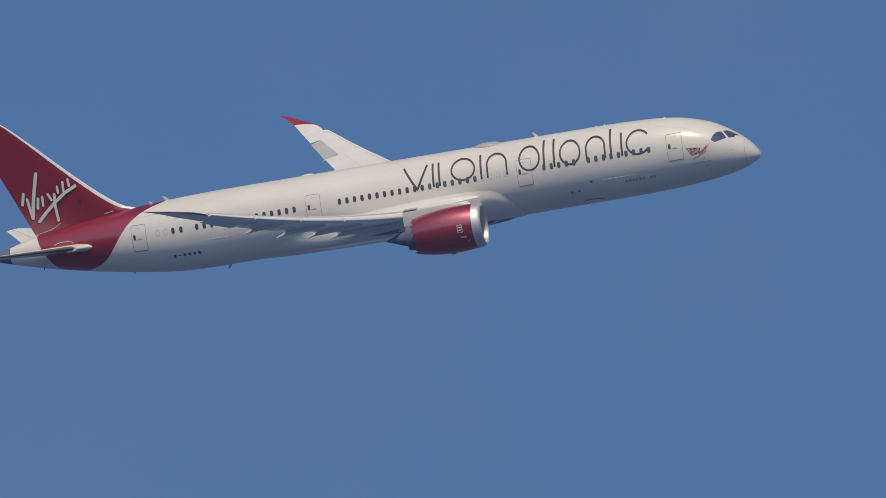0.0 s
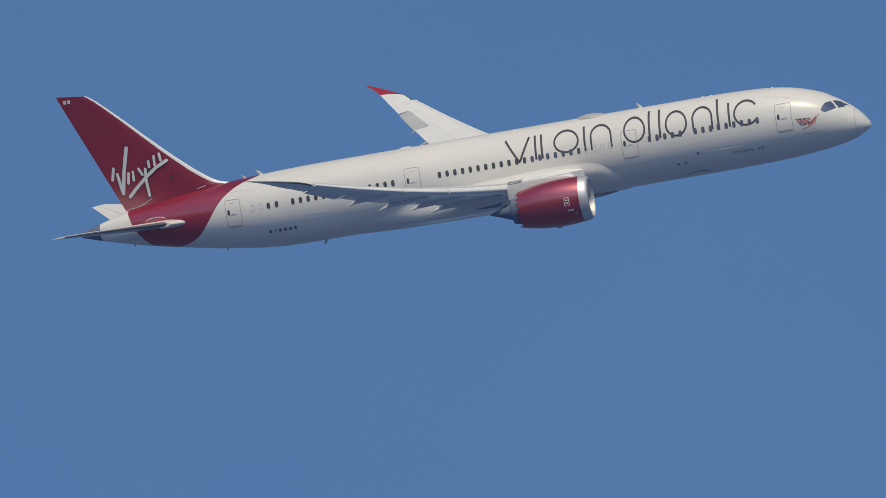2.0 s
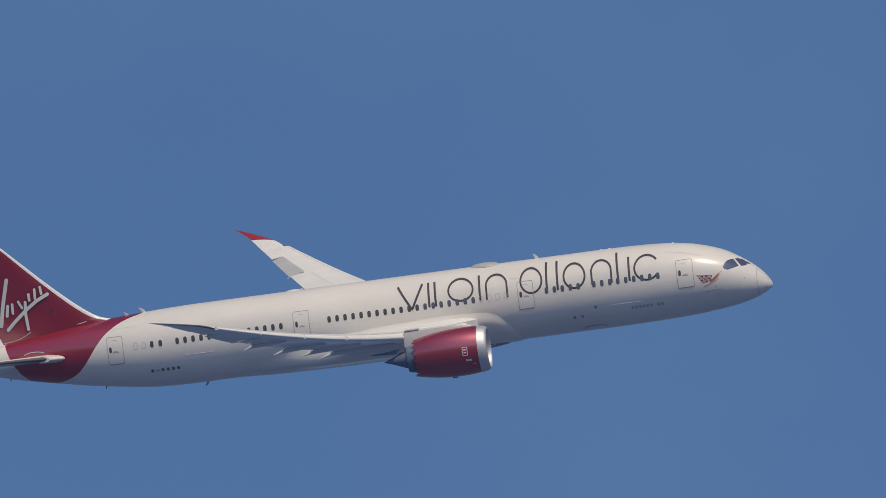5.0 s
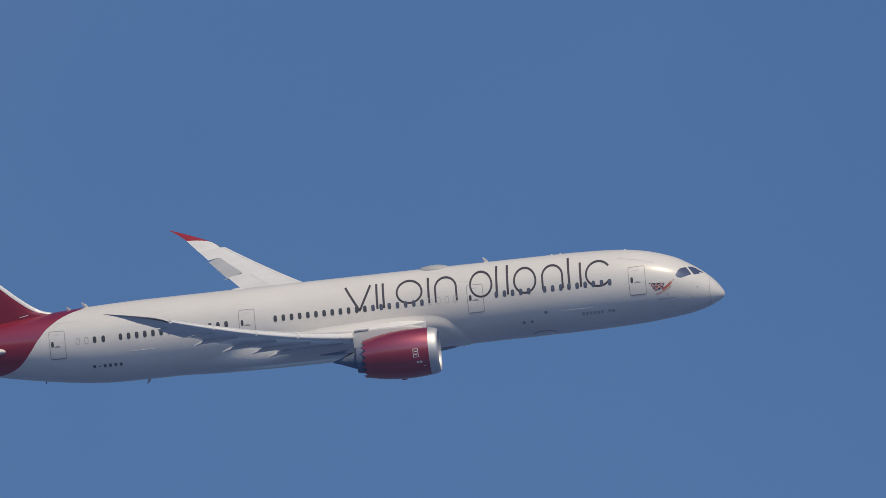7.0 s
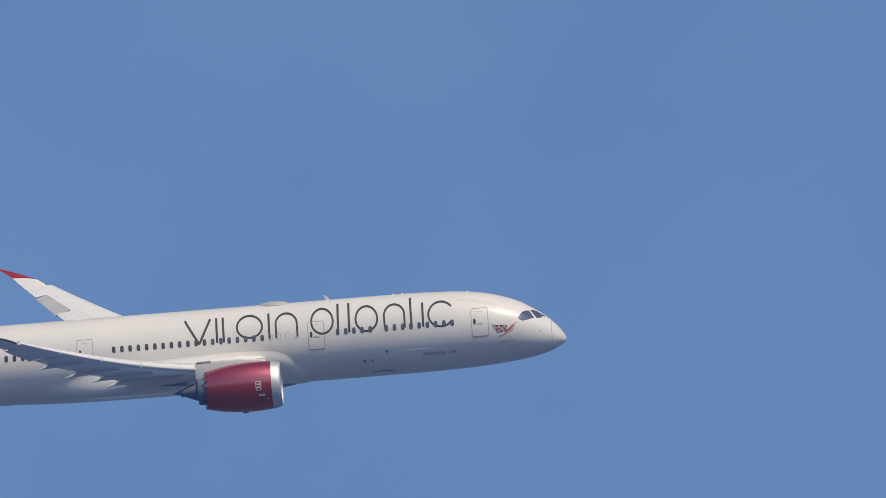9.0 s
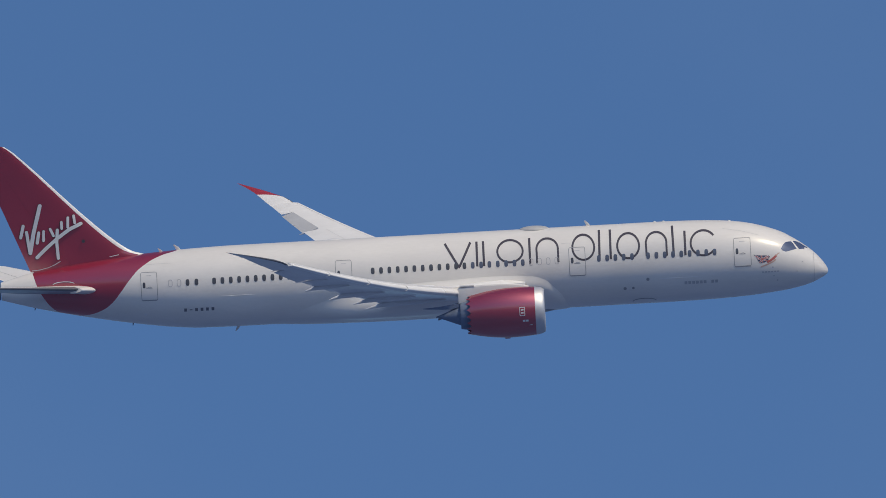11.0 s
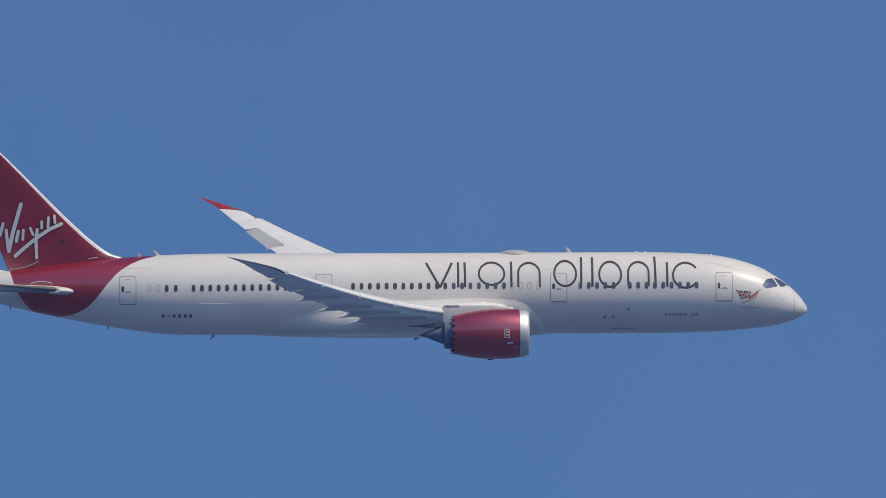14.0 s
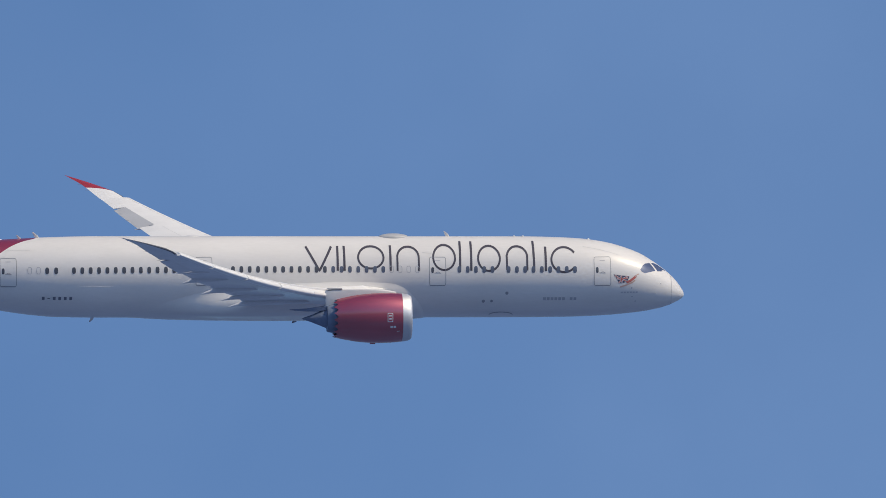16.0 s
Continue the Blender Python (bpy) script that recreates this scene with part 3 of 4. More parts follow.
# cabin doors
def cabin_door(s0, s1, hand):
    z0, z1 = cabin(s0, -.30), cabin(s0, 1.74)
    sag = cabin(s0, 0)
    bm = bmesh.new()
    rows = [[bm.verts.new(on_skin(s0 + (s1 - s0) * i / 6, z0 + (z1 - z0) * j / 14, hand, .006)) for i in range(7)] for j in range(15)]
    for a, b in zip(rows, rows[1:]):
        for i in range(6):
            bm.faces.new((a[i], a[i + 1], b[i + 1], b[i]))
    door = part("cabin_door", bm, white_paint, aircraft)
    bm = bmesh.new()
    m, h = (s0 + s1) / 2, (s1 - s0) / 2
    stroke(bm, oval(m, (z0 + z1) / 2, h, (z1 - z0) / 2, 14, 48), .036, on_skin, hand, True, .2, .014)
    part("door_frame", bm, seam_grey, door, "grey door outline")
    bm = bmesh.new()
    stroke(bm, [(s0 + .06, z0 + .01), (s1 - .06, z0 + .01)], .075, on_skin, hand, False, .2, .018)
    part("door_sill", bm, seam_grey, door)
    bm = bmesh.new()
    patch(bm, oval(s1 - .22, .82 + sag, .10, .21), on_skin, hand, 2, .016)
    part("door_window", bm, glass_dark, door)
    bm = bmesh.new()
    stroke(bm, arc(m - .02, .60 + sag, .15, .09, 0, 180), .03, on_skin, hand, False, .1, .016)
    stroke(bm, [(m - .24, .6 + sag), (m + .24, .62 + sag)], .035, on_skin, hand, False, .1, .017)
    part("door_handle", bm, seam_grey, door)
    bm = bmesh.new()
    stroke(bm, [(m - .2, 1.5 + sag), (m + .2, 1.5 + sag)], .03, on_skin, hand, False, .1, .016)
    part("vent_flap", bm, faint_grey, door)


for hand in (-1, 1):
    for s0, s1 in ((5.60, 6.82), (17.70, 18.88), (34.78, 35.96), (49.04, 50.22)):
        cabin_door(s0, s1, hand)

# flight deck windows
for hand in (-1, 1):
    bm = bmesh.new()
    patch(bm, [(3.38, .80), (3.22, 1.04), (3.02, 1.19), (2.80, 1.21), (2.60, 1.19), (2.40, .93), (2.23, .66), (2.60, .60), (3.04, .54), (3.28, .65)], on_skin, hand, 3, .01)
    part("side_window", bm, cockpit_glass, fuselage, "dark flight-deck side window")
    bm = bmesh.new()
    patch(bm, [(2.50, 1.20), (2.26, 1.15), (2.0, 1.02), (1.74, .83), (1.50, .66), (1.42, .58), (1.70, .585), (2.05, .61), (2.28, .92)], on_skin, hand, 3, .01)
    part("windscreen", bm, cockpit_glass, fuselage, "dark flight-deck windscreen")

# title: plain bars, rings and arches
TITLE = (("chevron", [(27.9, 2.47), (26.93, .77), (26.03, 2.47)]), ("bar", [(25.6, .77), (25.58, 2.50)]), ("bar", [(25.1, .77), (25.1, 2.50)]),
         ("ring", arc(23.16, 1.71, .93, .77, 0, 360)), ("bar", [(21.73, .77), (21.72, 2.54)]),
         ("arch", [(21.22, .77), (21.22, 1.85)] + arc(20.44, 1.75, .78, .70, 0, 180)[2:] + [(19.66, .77)]),
         ("ring", arc(17.80, 1.70, .80, .87, 0, 360)), ("bar", [(16.65, .80), (16.60, 2.81)]), ("bar", [(15.83, .78), (15.80, 2.80)]),
         ("ring", arc(14.52, 1.64, .80, .87, 0, 360)), ("arch", [(13.20, .84), (13.22, 1.85)] + arc(12.46, 1.78, .74, .70, 0, 180)[2:] + [(11.73, .80)]),
         ("bar", [(11.22, .79), (11.25, 2.83)]), ("bar", [(10.37, .76), (10.36, 2.46)]), ("arch", arc(9.02, 1.55, .93, .87, 215, 505)))
for hand in (-1, 1):
    for kind_of, pts in TITLE:
        bm = bmesh.new()
        if kind_of == "ring":
            stroke(bm, pts[:-1], .145, on_skin, hand, True)
        else:
            stroke(bm, pts, .165 if kind_of != "arch" else .145, on_skin, hand)
        part("title_" + kind_of, bm, title_ink, fuselage, "charcoal painted " + kind_of)
    # registration and maker's mark: plain bars
    for k in range(6):
        bm = bmesh.new()
        s = 47.2 - .40 * k
        stroke(bm, [(s - .03, -1.27), (s - .23, -1.275)], .24 if k != 1 else .07, on_skin, hand)
        part("registration_bar", bm, slate_ink, fuselage, "dark painted marking bar")
    for k in range(9):
        if k != 6:
            bm = bmesh.new()
            s = 10.55 - .28 * k
            stroke(bm, [(s, -1.28), (s - .20, -1.28)], .22, on_skin, hand)
            part("marking_bar", bm, faint_grey, fuselage, "faint grey marking bar")
    for k in range(6):
        bm = bmesh.new()
        s = 4.85 - .22 * k
        stroke(bm, [(s, -.82), (s - .15, -.82)], .10, on_skin, hand)
        part("name_bar", bm, faint_grey, fuselage, "faint grey marking bar")
    # vents, probes and static strips
    for s, z, r in ((14.91, -1.47, .12), (14.31, -1.46, .10), (13.21, -.86, .12), (4.05, -.5, .06), (4.0, -1.15, .05), (3.75, -1.5, .05)):
        bm = bmesh.new()
        patch(bm, oval(s, z, r, r, 2, 12), on_skin, hand)
        part("vent", bm, seam_grey if r > .08 else faint_grey, fuselage)
    for s0, s1, z in ((12.31, 9.58, -.86), (44.52, 41.96, -.36)):
        bm = bmesh.new()
        rows = []
        for k in range(13):
            u = k / 12
            s, h = s0 + (s1 - s0) * u, .014 * math.sin(math.pi * min(.97, max(.03, u))) ** .5
            rows.append([on_skin(s, z + .018, hand, -.005), on_skin(s, z - .01 * u, hand, h), on_skin(s, z - .025, hand, -.005)])
        skin_of(bm, rows)
        part("strake", bm, mark_white, fuselage)
    # thin grey lines: a short one by door two, joints at tail and nose
    for pts in ([(19.4, 2.06), (18.75, 2.0)], [(49.8, 2.14), (49.0, 2.16), (48.0, 2.17)], [(7.6, 2.46), (6.35, 2.24), (5.6, 2.04), (4.9, 1.82)]):
        bm = bmesh.new()
        stroke(bm, pts, .018, on_skin, hand)
        part("skin_line", bm, joint_grey, fuselage)
    for z in (-1.48,):
        bm = bmesh.new()
        patch(bm, oval(50.0, z, .13, .09, 2, 12), on_skin, hand, 2, .014)
        part("drain_plate", bm, mark_white, fuselage, "small pale drain plate")
    bm = bmesh.new()
    stroke(bm, arc(13.54, -2.55, .85, .22, 0, 180), .06, on_skin, hand)
    part("hatch_seam", bm, seam_grey, fuselage)
    # nose emblem: a streaming flag and plain red sweeps
    bm = bmesh.new()
    patch(bm, [(5.40, .50), (5.05, .43), (4.7, .40), (4.32, .37), (4.22, .30), (4.35, .05), (4.62, -.12), (4.98, -.16), (5.12, .08), (5.24, .30)], on_skin, hand, 2, .008)
    emblem = part("emblem_flag", bm, flag_blue, fuselage, "small blue, white and red painted flag")
    for w, mat, lift in ((.11, mark_white, .012), (.055, flag_red, .016)):
        bm = bmesh.new()
        for a in ([(5.30, .42), (4.90, .16), (4.45, .0)], [(5.02, -.12), (4.75, .16), (4.34, .34)], [(5.14, .16), (4.32, .20)], [(4.84, .40), (4.78, -.12)]):
            stroke(bm, a, w, on_skin, hand, False, .12, lift)
        part("flag_cross", bm, mat, emblem)
    bm = bmesh.new()
    stroke(bm, [(4.92, -.42), (4.6, -.33), (4.3, -.22), (4.0, -.10), (3.80, .06)], .10, on_skin, hand)
    part("emblem_sweep", bm, copper_ink, fuselage, "copper-red painted sweep")
    bm = bmesh.new()
    stroke(bm, [(4.45, -.10), (4.15, .02), (3.9, .20), (3.72, .36)], .17, on_skin, hand)
    part("emblem_sweep", bm, flag_red, fuselage, "red painted sweep")
    bm = bmesh.new()
    stroke(bm, [(3.80, .30), (3.62, .46), (3.50, .50)], .07, on_skin, hand)
    part("emblem_sweep", bm, copper_ink, fuselage, "copper-red painted sweep")


# ---- fin ----
FIN_LE = ((2.2, 49.0), (2.75, 49.75), (3.0, 50.6), (3.28, 51.15), (3.76, 51.82), (4.27, 52.45), (6.23, 54.55), (8.92, 57.2), (10.16, 58.45), (10.9, 59.2), (11.2, 59.62))


def fin_le(z):
    return smooth(FIN_LE, z)


def fin_te(z):
    return 58.27 + (z - 1.86) * .3946


def fin_sections():
    out = []
    for z in (1.0, 1.9, 2.3, 2.6, 2.8, 3.0, 3.15, 3.3, 3.55, 3.8, 4.3, 5.2, 6.2, 7.5, 8.9, 10.0, 10.7, 11.05, 11.2):
        tip = max(0, (z - 9.5) / 1.7) ** 2
        le, te = at(fin_le(z) + .12 * tip, 0, z), at(fin_te(z) + .10 * tip, 0, z + .30 * tip)
        out.append((le, te, Vector((0, 1, 0)), .095))
    return out


bm = bmesh.new()
foil(bm, fin_sections(), .055, .66)
fin = part("fin", bm, red_paint, aircraft, "deep red vertical fin")
bm = bmesh.new()
foil(bm, fin_sections()[2:], 0.0, .0555, 10)
part("leading_edge", bm, edge_metal, fin, "pale bare leading edge")
bm = bmesh.new()
foil(bm, fin_sections()[1:], .661, 1.0, 8)
part("rudder", bm, red_paint, fin)
lift = .014
for pts, w in (([(58.23, 3.32), (57.91, 4.77), (57.34, 6.75)], 0.283), ([(58.64, 5.33), (58.87, 4.48)], 0.226), ([(58.42, 4.86), (58.27, 3.45)], 0.226), ([(57.53, 4.78), (57.68, 4.04)], 0.226), ([(57.17, 4.87), (57.21, 4.19)], 0.198), ([(56.68, 5.02), (56.46, 4.52)], 0.198), ([(55.83, 5.48), (55.83, 5.02)], 0.198), ([(55.34, 5.78), (55.38, 5.09)], 0.198), ([(54.91, 5.9), (54.86, 5.39)], 0.198), ([(57.75, 2.97), (57.12, 3.55), (56.19, 4.31), (55.29, 4.92), (54.41, 5.31)], 0.255), ([(56.16, 4.92), (56.25, 4.02), (56.2, 2.85)], 0.226)):
    lift += .0025
    for hand in (-1, 1):
        bm = bmesh.new()
        round_stroke(bm, pts, w, hand, lift)
        mark = part("fin_marking", bm, mark_white, fin, "white painted stroke")
        # a wider, shifted dark copy: painted shadow and outline of the stroke
        bm = bmesh.new()
        round_stroke(bm, [(s + .03, z - .02) for s, z in pts], w + .07, hand, .006)
        part("stroke_shadow", bm, plum_shadow, mark, "painted plum shadow and outline")
for hand in (-1, 1):
    for k in (0, 1):
        bm = bmesh.new()
        stroke(bm, [(61.55 - .32 * k, 11.0), (61.33 - .32 * k, 11.0)], .28, on_fin, hand)
        part("fin_bar", bm, mark_white, fin, "white marking bar")
    bm = bmesh.new()
    stroke(bm, [(51.75, 2.88), (52.45, 2.76)], .04, on_fin, hand, False, .1, .02)
    part("fin_seam", bm, mark_white, fin)
    bm = bmesh.new()
    stroke(bm, [(58.2, 2.0), (57.6, 2.05), (57.0, 2.18), (56.5, 2.37), (56.05, 2.62)], .04, on_fin, hand, False, .1, .02)
    part("fin_seam", bm, mark_white, fin)
    bm = bmesh.new()
    patch(bm, oval(54.3, 4.0, .13, .13, 2, 12), on_fin, hand, 2, .02)
    part("fin_lamp", bm, title_ink, fin)


# ---- wings ----
def wing_le(y):
    return 19.42 + .749 * y + (1.40 * ((y - 26.3) / 3.76) ** 1.7 if y > 26.3 else 0)


def wing_te(y):
    if y < 9.5:
        return 32.35 + (y - 2.9) * (33.32 - 32.35) / 6.6
    return 28.89 + .466 * y + (.48 * ((y - 28) / 2.06) ** 1.6 if y > 28 else 0)


def wing_z(y):
    return -1.10 + .0089 * y + .00814 * y * y - .0000447 * y ** 3 - .10 * max(0, (y - 21) / 9) ** 1.5


def wing_section(y, hand, y_te=None):
    y2 = y if y_te is None else y_te
    slope = .0089 + .01628 * y - .000134 * y * y
    drop = (wing_te(y2) - wing_le(y)) * math.sin(radians(3.4 - 2.8 * y / 30))
    t = .125 - .035 * min(1, y / 12)
    return (at(wing_le(y), hand * y, wing_z(y) - .07 * math.sin(math.pi * min(y, 30) / 30)), at(wing_te(y2), hand * y2, wing_z(y2) - drop), Vector((0, -hand * slope, 1)).normalized(), t)


def span(y0, y1, hand, n=8):
    return [wing_section(y0 + (y1 - y0) * k / n, hand) for k in range(n + 1)]


def swung(secs, c, degrees):
    """The sections with the part behind c of the chord turned down by an angle."""
    out = []
    for le, te, up, t in secs:
        hinge = le.lerp(te, c)
        d = (te - hinge)
        new_te = hinge + d * math.cos(radians(degrees)) - up * d.length * math.sin(radians(degrees))
        out.append((hinge - (new_te - hinge) * c / (1 - c), new_te, up, t))
    return out


def set_back(sec, by):
    """The section with its leading point moved aft."""
    le, te, up, t = sec
    return le + (te - le).normalized() * by, te, up, t


def two_tone(bm):
    bm.normal_update()
    for f in bm.faces:
        f.material_index = 1 if f.normal.z < .12 else 0


def raised(secs, by):
    return [(le + up * by, te + up * by * .3, up, t) for le, te, up, t in secs]


def blunt(secs, fat=1.5):
    """The sections with a full, slightly drooped nose, as slats have."""
    return [(le - up * (te - le).length * .022, te + up * (te - le).length * .15, up, t * fat) for le, te, up, t in secs]


def wing(hand):
    bm = bmesh.new()
    foil(bm, raised(span(1.5, 9.5, hand, 8) + span(9.7, 25.8, hand, 16), .10), .045, .70, 20)
    two_tone(bm)
    w = part("wing", bm, (wing_paint, under_paint), aircraft, "long swept pale grey wing, flexed upward")
    bm = bmesh.new()
    foil(bm, [set_back(wing_section(25.8, hand), .32), set_back(wing_section(26.4, hand, 26.8), .16), wing_section(27.1, hand, 28.0)], .0, 1.0)
    two_tone(bm)
    part("outer_panel", bm, (wing_paint, under_paint), w)
    bm = bmesh.new()
    foil(bm, [wing_section(27.1, hand, 28.0)] + [wing_section(27.1 + (30.02 - 27.1) * u, hand, 28.0 + 2.06 * u) for u in (.15, .3, .45, .6, .75, .88, 1)], .0, 1.0)
    two_tone(bm)
    part("wing_tip", bm, (tip_red, under_paint), w, "raked wing tip, red above")
    bm = bmesh.new()
    edge = [set_back(wing_section(25.85, hand), .30), set_back(wing_section(26.4, hand, 26.8), .14), wing_section(27.1, hand, 28.0)] + [wing_section(27.1 + 2.9 * u, hand, 28.0 + 2.04 * u) for u in (.2, .4, .6, .8, 1)]
    foil(bm, [(le + (le - te).normalized() * .015, te, up, t * 1.06) for le, te, up, t in edge], 0.0, .07, 6)
    part("leading_edge", bm, dark_edge, w, "dark erosion-proof leading edge")
    for name, y0, y1, c, turn, mat in (("inboard_flap", 3.0, 9.0, .704, 2, wing_paint), ("flaperon", 9.05, 10.6, .704, 2, wing_paint), ("outboard_flap", 10.65, 20.6, .704, 2, wing_paint), ("aileron", 20.75, 24.1, .70, 10, flap_paint), ("fixed_trailing_edge", 24.12, 25.8, .70, 0, wing_paint)):
        bm = bmesh.new()
        foil(bm, swung(raised(span(y0, y1, hand, 6), .10), c, turn), c - .03, 1.0, 8)
        two_tone(bm)
        part(name, bm, (mat, under_paint), w)
    for y0, y1 in ((4.2, 8.4), (11.4, 14.9), (15.0, 18.5), (18.6, 22.2), (22.3, 25.8)):
        bm = bmesh.new()
        foil(bm, blunt(span(y0, y1, hand, 5)), 0.0, .13, 12)
        part("slat", bm, edge_metal, w, "pale leading-edge slat")
    bm = bmesh.new()
    foil(bm, blunt(span(8.45, 11.36, hand, 4), 1.4), 0.0, .128, 12)
    part("fixed_leading_edge", bm, wing_paint, w)
    bm = bmesh.new()
    box(bm, at(26.92, hand * 9.6, -.04), at(25.84, hand * 10.17, .06), .02)
    part("slat_gap_panel", bm, joint_grey, w, "small light grey panel between the slats")
    for y0, y1 in ((4.5, 8.6), (11.2, 13.4), (13.5, 15.7), (15.8, 18.0), (18.1, 20.2)):
        bm = bmesh.new()
        loops = []
        for le, te, up, t in raised(span(y0, y1, hand, 3), .10):
            ch = (te - le).length
            loops.append([le.lerp(te, c) + up * ch * (thick(c, t) * 1.06 + .012 * math.sin(math.pi * c) + h) for c, h in ((.585, .0005), (.64, .0022), (.712, .0018), (.712, -.004), (.585, -.004))])
        skin_of(bm, loops)
        part("spoiler", bm, wing_paint, w)
    for y, size in ((7.0, 1.0), (10.8, .85), (14.3, .9), (18.2, .75), (20.6, .35)):
        le, te, up, t = wing_section(y, hand)
        ch = (te - le).length
        bm = bmesh.new()
        loops = []
        for k in range(25):
            u = k / 24
            c = .40 + u * (.60 + .95 * size / ch)
            r = size * .145 * max(0, math.sin(math.pi * u)) ** .75 + .01
            mid = le.lerp(te, c) - up * (ch * thick(min(c, 1), t) * .8 - .04 + (.04 + .45 * size) * u ** 2.6)
            loops.append([mid + Vector((0, r * .72 * math.sin(a), r * 1.5 * math.cos(a))) for a in (2 * math.pi * i / 14 for i in range(14))])
        skin_of(bm, loops[:20])
        part("flap_fairing", bm, under_paint, w, "pale grey canoe-shaped flap track fairing")
        # the end that reaches into the sun, its sunlit look given as white
        bm = bmesh.new()
        skin_of(bm, loops[19:])
        part("sunlit_fairing_tail", bm, mark_white, w, "pointed end of a flap track fairing, white for sunlight")
    # joints between the panels of the upper skin: (span, part of the chord) from end to end
    for y0, c0, y1, c1 in ((10.7, .585, 20.3, .585), (11.3, .14, 25.7, .14), (13.45, .59, 13.45, .70), (15.75, .59, 15.75, .70), (18.05, .59, 18.05, .70)):
        bm = bmesh.new()
        rows = []
        for k in range(25):
            y, c = y0 + (y1 - y0) * k / 24, c0 + (c1 - c0) * k / 24
            (le, te, up, t), = raised([wing_section(y, hand)], .10)
            ch = (te - le).length
            mid = le.lerp(te, c) + up * (ch * (thick(c, t) * 1.06 + .012 * math.sin(math.pi * c) + .0026) + .012)
            side_way = Vector((.014, 0, 0)) if y0 != y1 else Vector((0, .014, 0))
            rows.append([mid - side_way, mid + side_way])
        skin_of(bm, rows, closed=False, caps=False)
        part("panel_joint", bm, joint_grey, w)
    for y in (22.0, 24.0, 26.5, 27.5, 28.5, 29.3):
        le, te, up, t = wing_section(y, hand)
        bm = bmesh.new()
        bmesh.ops.create_cone(bm, cap_ends=True, segments=5, radius1=.012, radius2=.004, depth=.3, matrix=Matrix.Translation(te + Vector((-.14, 0, 0))) @ Matrix.Rotation(radians(-90), 4, "Y"))
        part("static_wick", bm, seam_grey, w)
    bm = bmesh.new()
    le, te, up, t = wing_section(26.0, hand)
    bmesh.ops.create_uvsphere(bm, u_segments=10, v_segments=6, radius=.045, matrix=Matrix.Translation(le) @ Matrix.Diagonal((2, 1, 1, 1)))
    part("position_lamp", bm, mark_white, w)
    return w


wings = []
for hand in (-1, 1):
    wings.append((wing(hand), hand))

# ---- engines ----
def engine(hand):
    axis = lambda s: (hand * 9.9, -2.06 - .012 * (s - 20.7))
    teeth = lambda k, i: 0.0
    bm = bmesh.new()
    turned(bm, [(21.50, 1.75), (21.9, 1.79), (22.4, 1.825), (23.0, 1.84), (23.6, 1.83), (24.3, 1.78), (25.0, 1.69), (25.6, 1.58), (26.2, 1.45), (26.2, 1.40), (25.4, 1.45)], axis)
    eng = part("engine_cowl", bm, cowl_red, aircraft, "deep red engine cowl with a saw-toothed rear edge")
    bm = bmesh.new()
    for k in range(18):
        a0, a1 = 2 * math.pi * k / 18, 2 * math.pi * (k + 1) / 18
        am, (cy, cz) = (a0 + a1) / 2, axis(26.3)
        spot = lambda s, r, a: at(s, cy + r * math.sin(a), cz + r * math.cos(a))
        outer = [spot(26.18, 1.453, a0), spot(26.18, 1.453, am), spot(26.18, 1.453, a1), spot(26.33, 1.415, a1 - .10), spot(26.50, 1.375, am), spot(26.33, 1.415, a0 + .10)]
        inner = [spot(31.4 - p.x, math.hypot(p.y - cy, p.z - cz) - .03, math.atan2(p.y - cy, p.z - cz)) for p in outer]
        vo, vi = [bm.verts.new(p) for p in outer], [bm.verts.new(p) for p in inner]
        bm.faces.new(vo), bm.faces.new(vi[::-1])
        for j in range(6):
            bm.faces.new((vo[j], vi[j], vi[(j + 1) % 6], vo[(j + 1) % 6]))
    bmesh.ops.recalc_face_normals(bm, faces=bm.faces[:])
    part("chevron_nozzle", bm, cowl_red, eng, "saw-toothed nozzle rim")
    bm = bmesh.new()
    turned(bm, [(21.50, 1.752), (21.25, 1.72), (21.05, 1.675), (20.90, 1.61), (20.82, 1.54), (20.80, 1.48), (20.85, 1.43), (21.02, 1.395), (21.3, 1.385)], axis)
    part("inlet_lip", bm, bare_metal, eng, "polished bare-metal intake lip")
    bm = bmesh.new()
    turned(bm, [(21.3, 1.385), (21.8, 1.40), (22.6, 1.43)], axis)
    part("intake_duct", bm, flap_paint, eng)
    bm = bmesh.new()
    cy, cz = axis(22.5)
    for k in range(20):
        a = 2 * math.pi * k / 20
        verts = []
        for r, tw in ((.35, .1), (.9, .22), (1.38, .34)):
            for e in (-1, 1):
                verts.append(bm.verts.new(at(22.45 + e * (.12 + .10 * r), cy + r * math.sin(a + e * tw * .5), cz + r * math.cos(a + e * tw * .5))))
        bm.faces.new((verts[0], verts[1], verts[3], verts[2])), bm.faces.new((verts[2], verts[3], verts[5], verts[4]))
    part("fan", bm, fan_black, eng, "dark fan blades")
    bm = bmesh.new()
    turned(bm, [(21.75, .02), (21.85, .14), (22.05, .25), (22.35, .36), (22.75, .40)], axis, 32)
    part("spinner", bm, fan_black, eng)
    bm = bmesh.new()
    turned(bm, [(22.8, 1.43), (22.8, .3)], axis)
    part("duct_back", bm, fan_black, eng)
    bm = bmesh.new()
    turned(bm, [(25.4, 1.16), (26.0, 1.13), (26.5, 1.07), (26.86, 1.0), (26.94, .97), (26.95, .93), (26.95, .74), (26.6, .72)], axis, 48)
    part("core_cowl", bm, dark_metal, eng, "dark core cowl, blue haze in its colour")
    bm = bmesh.new()
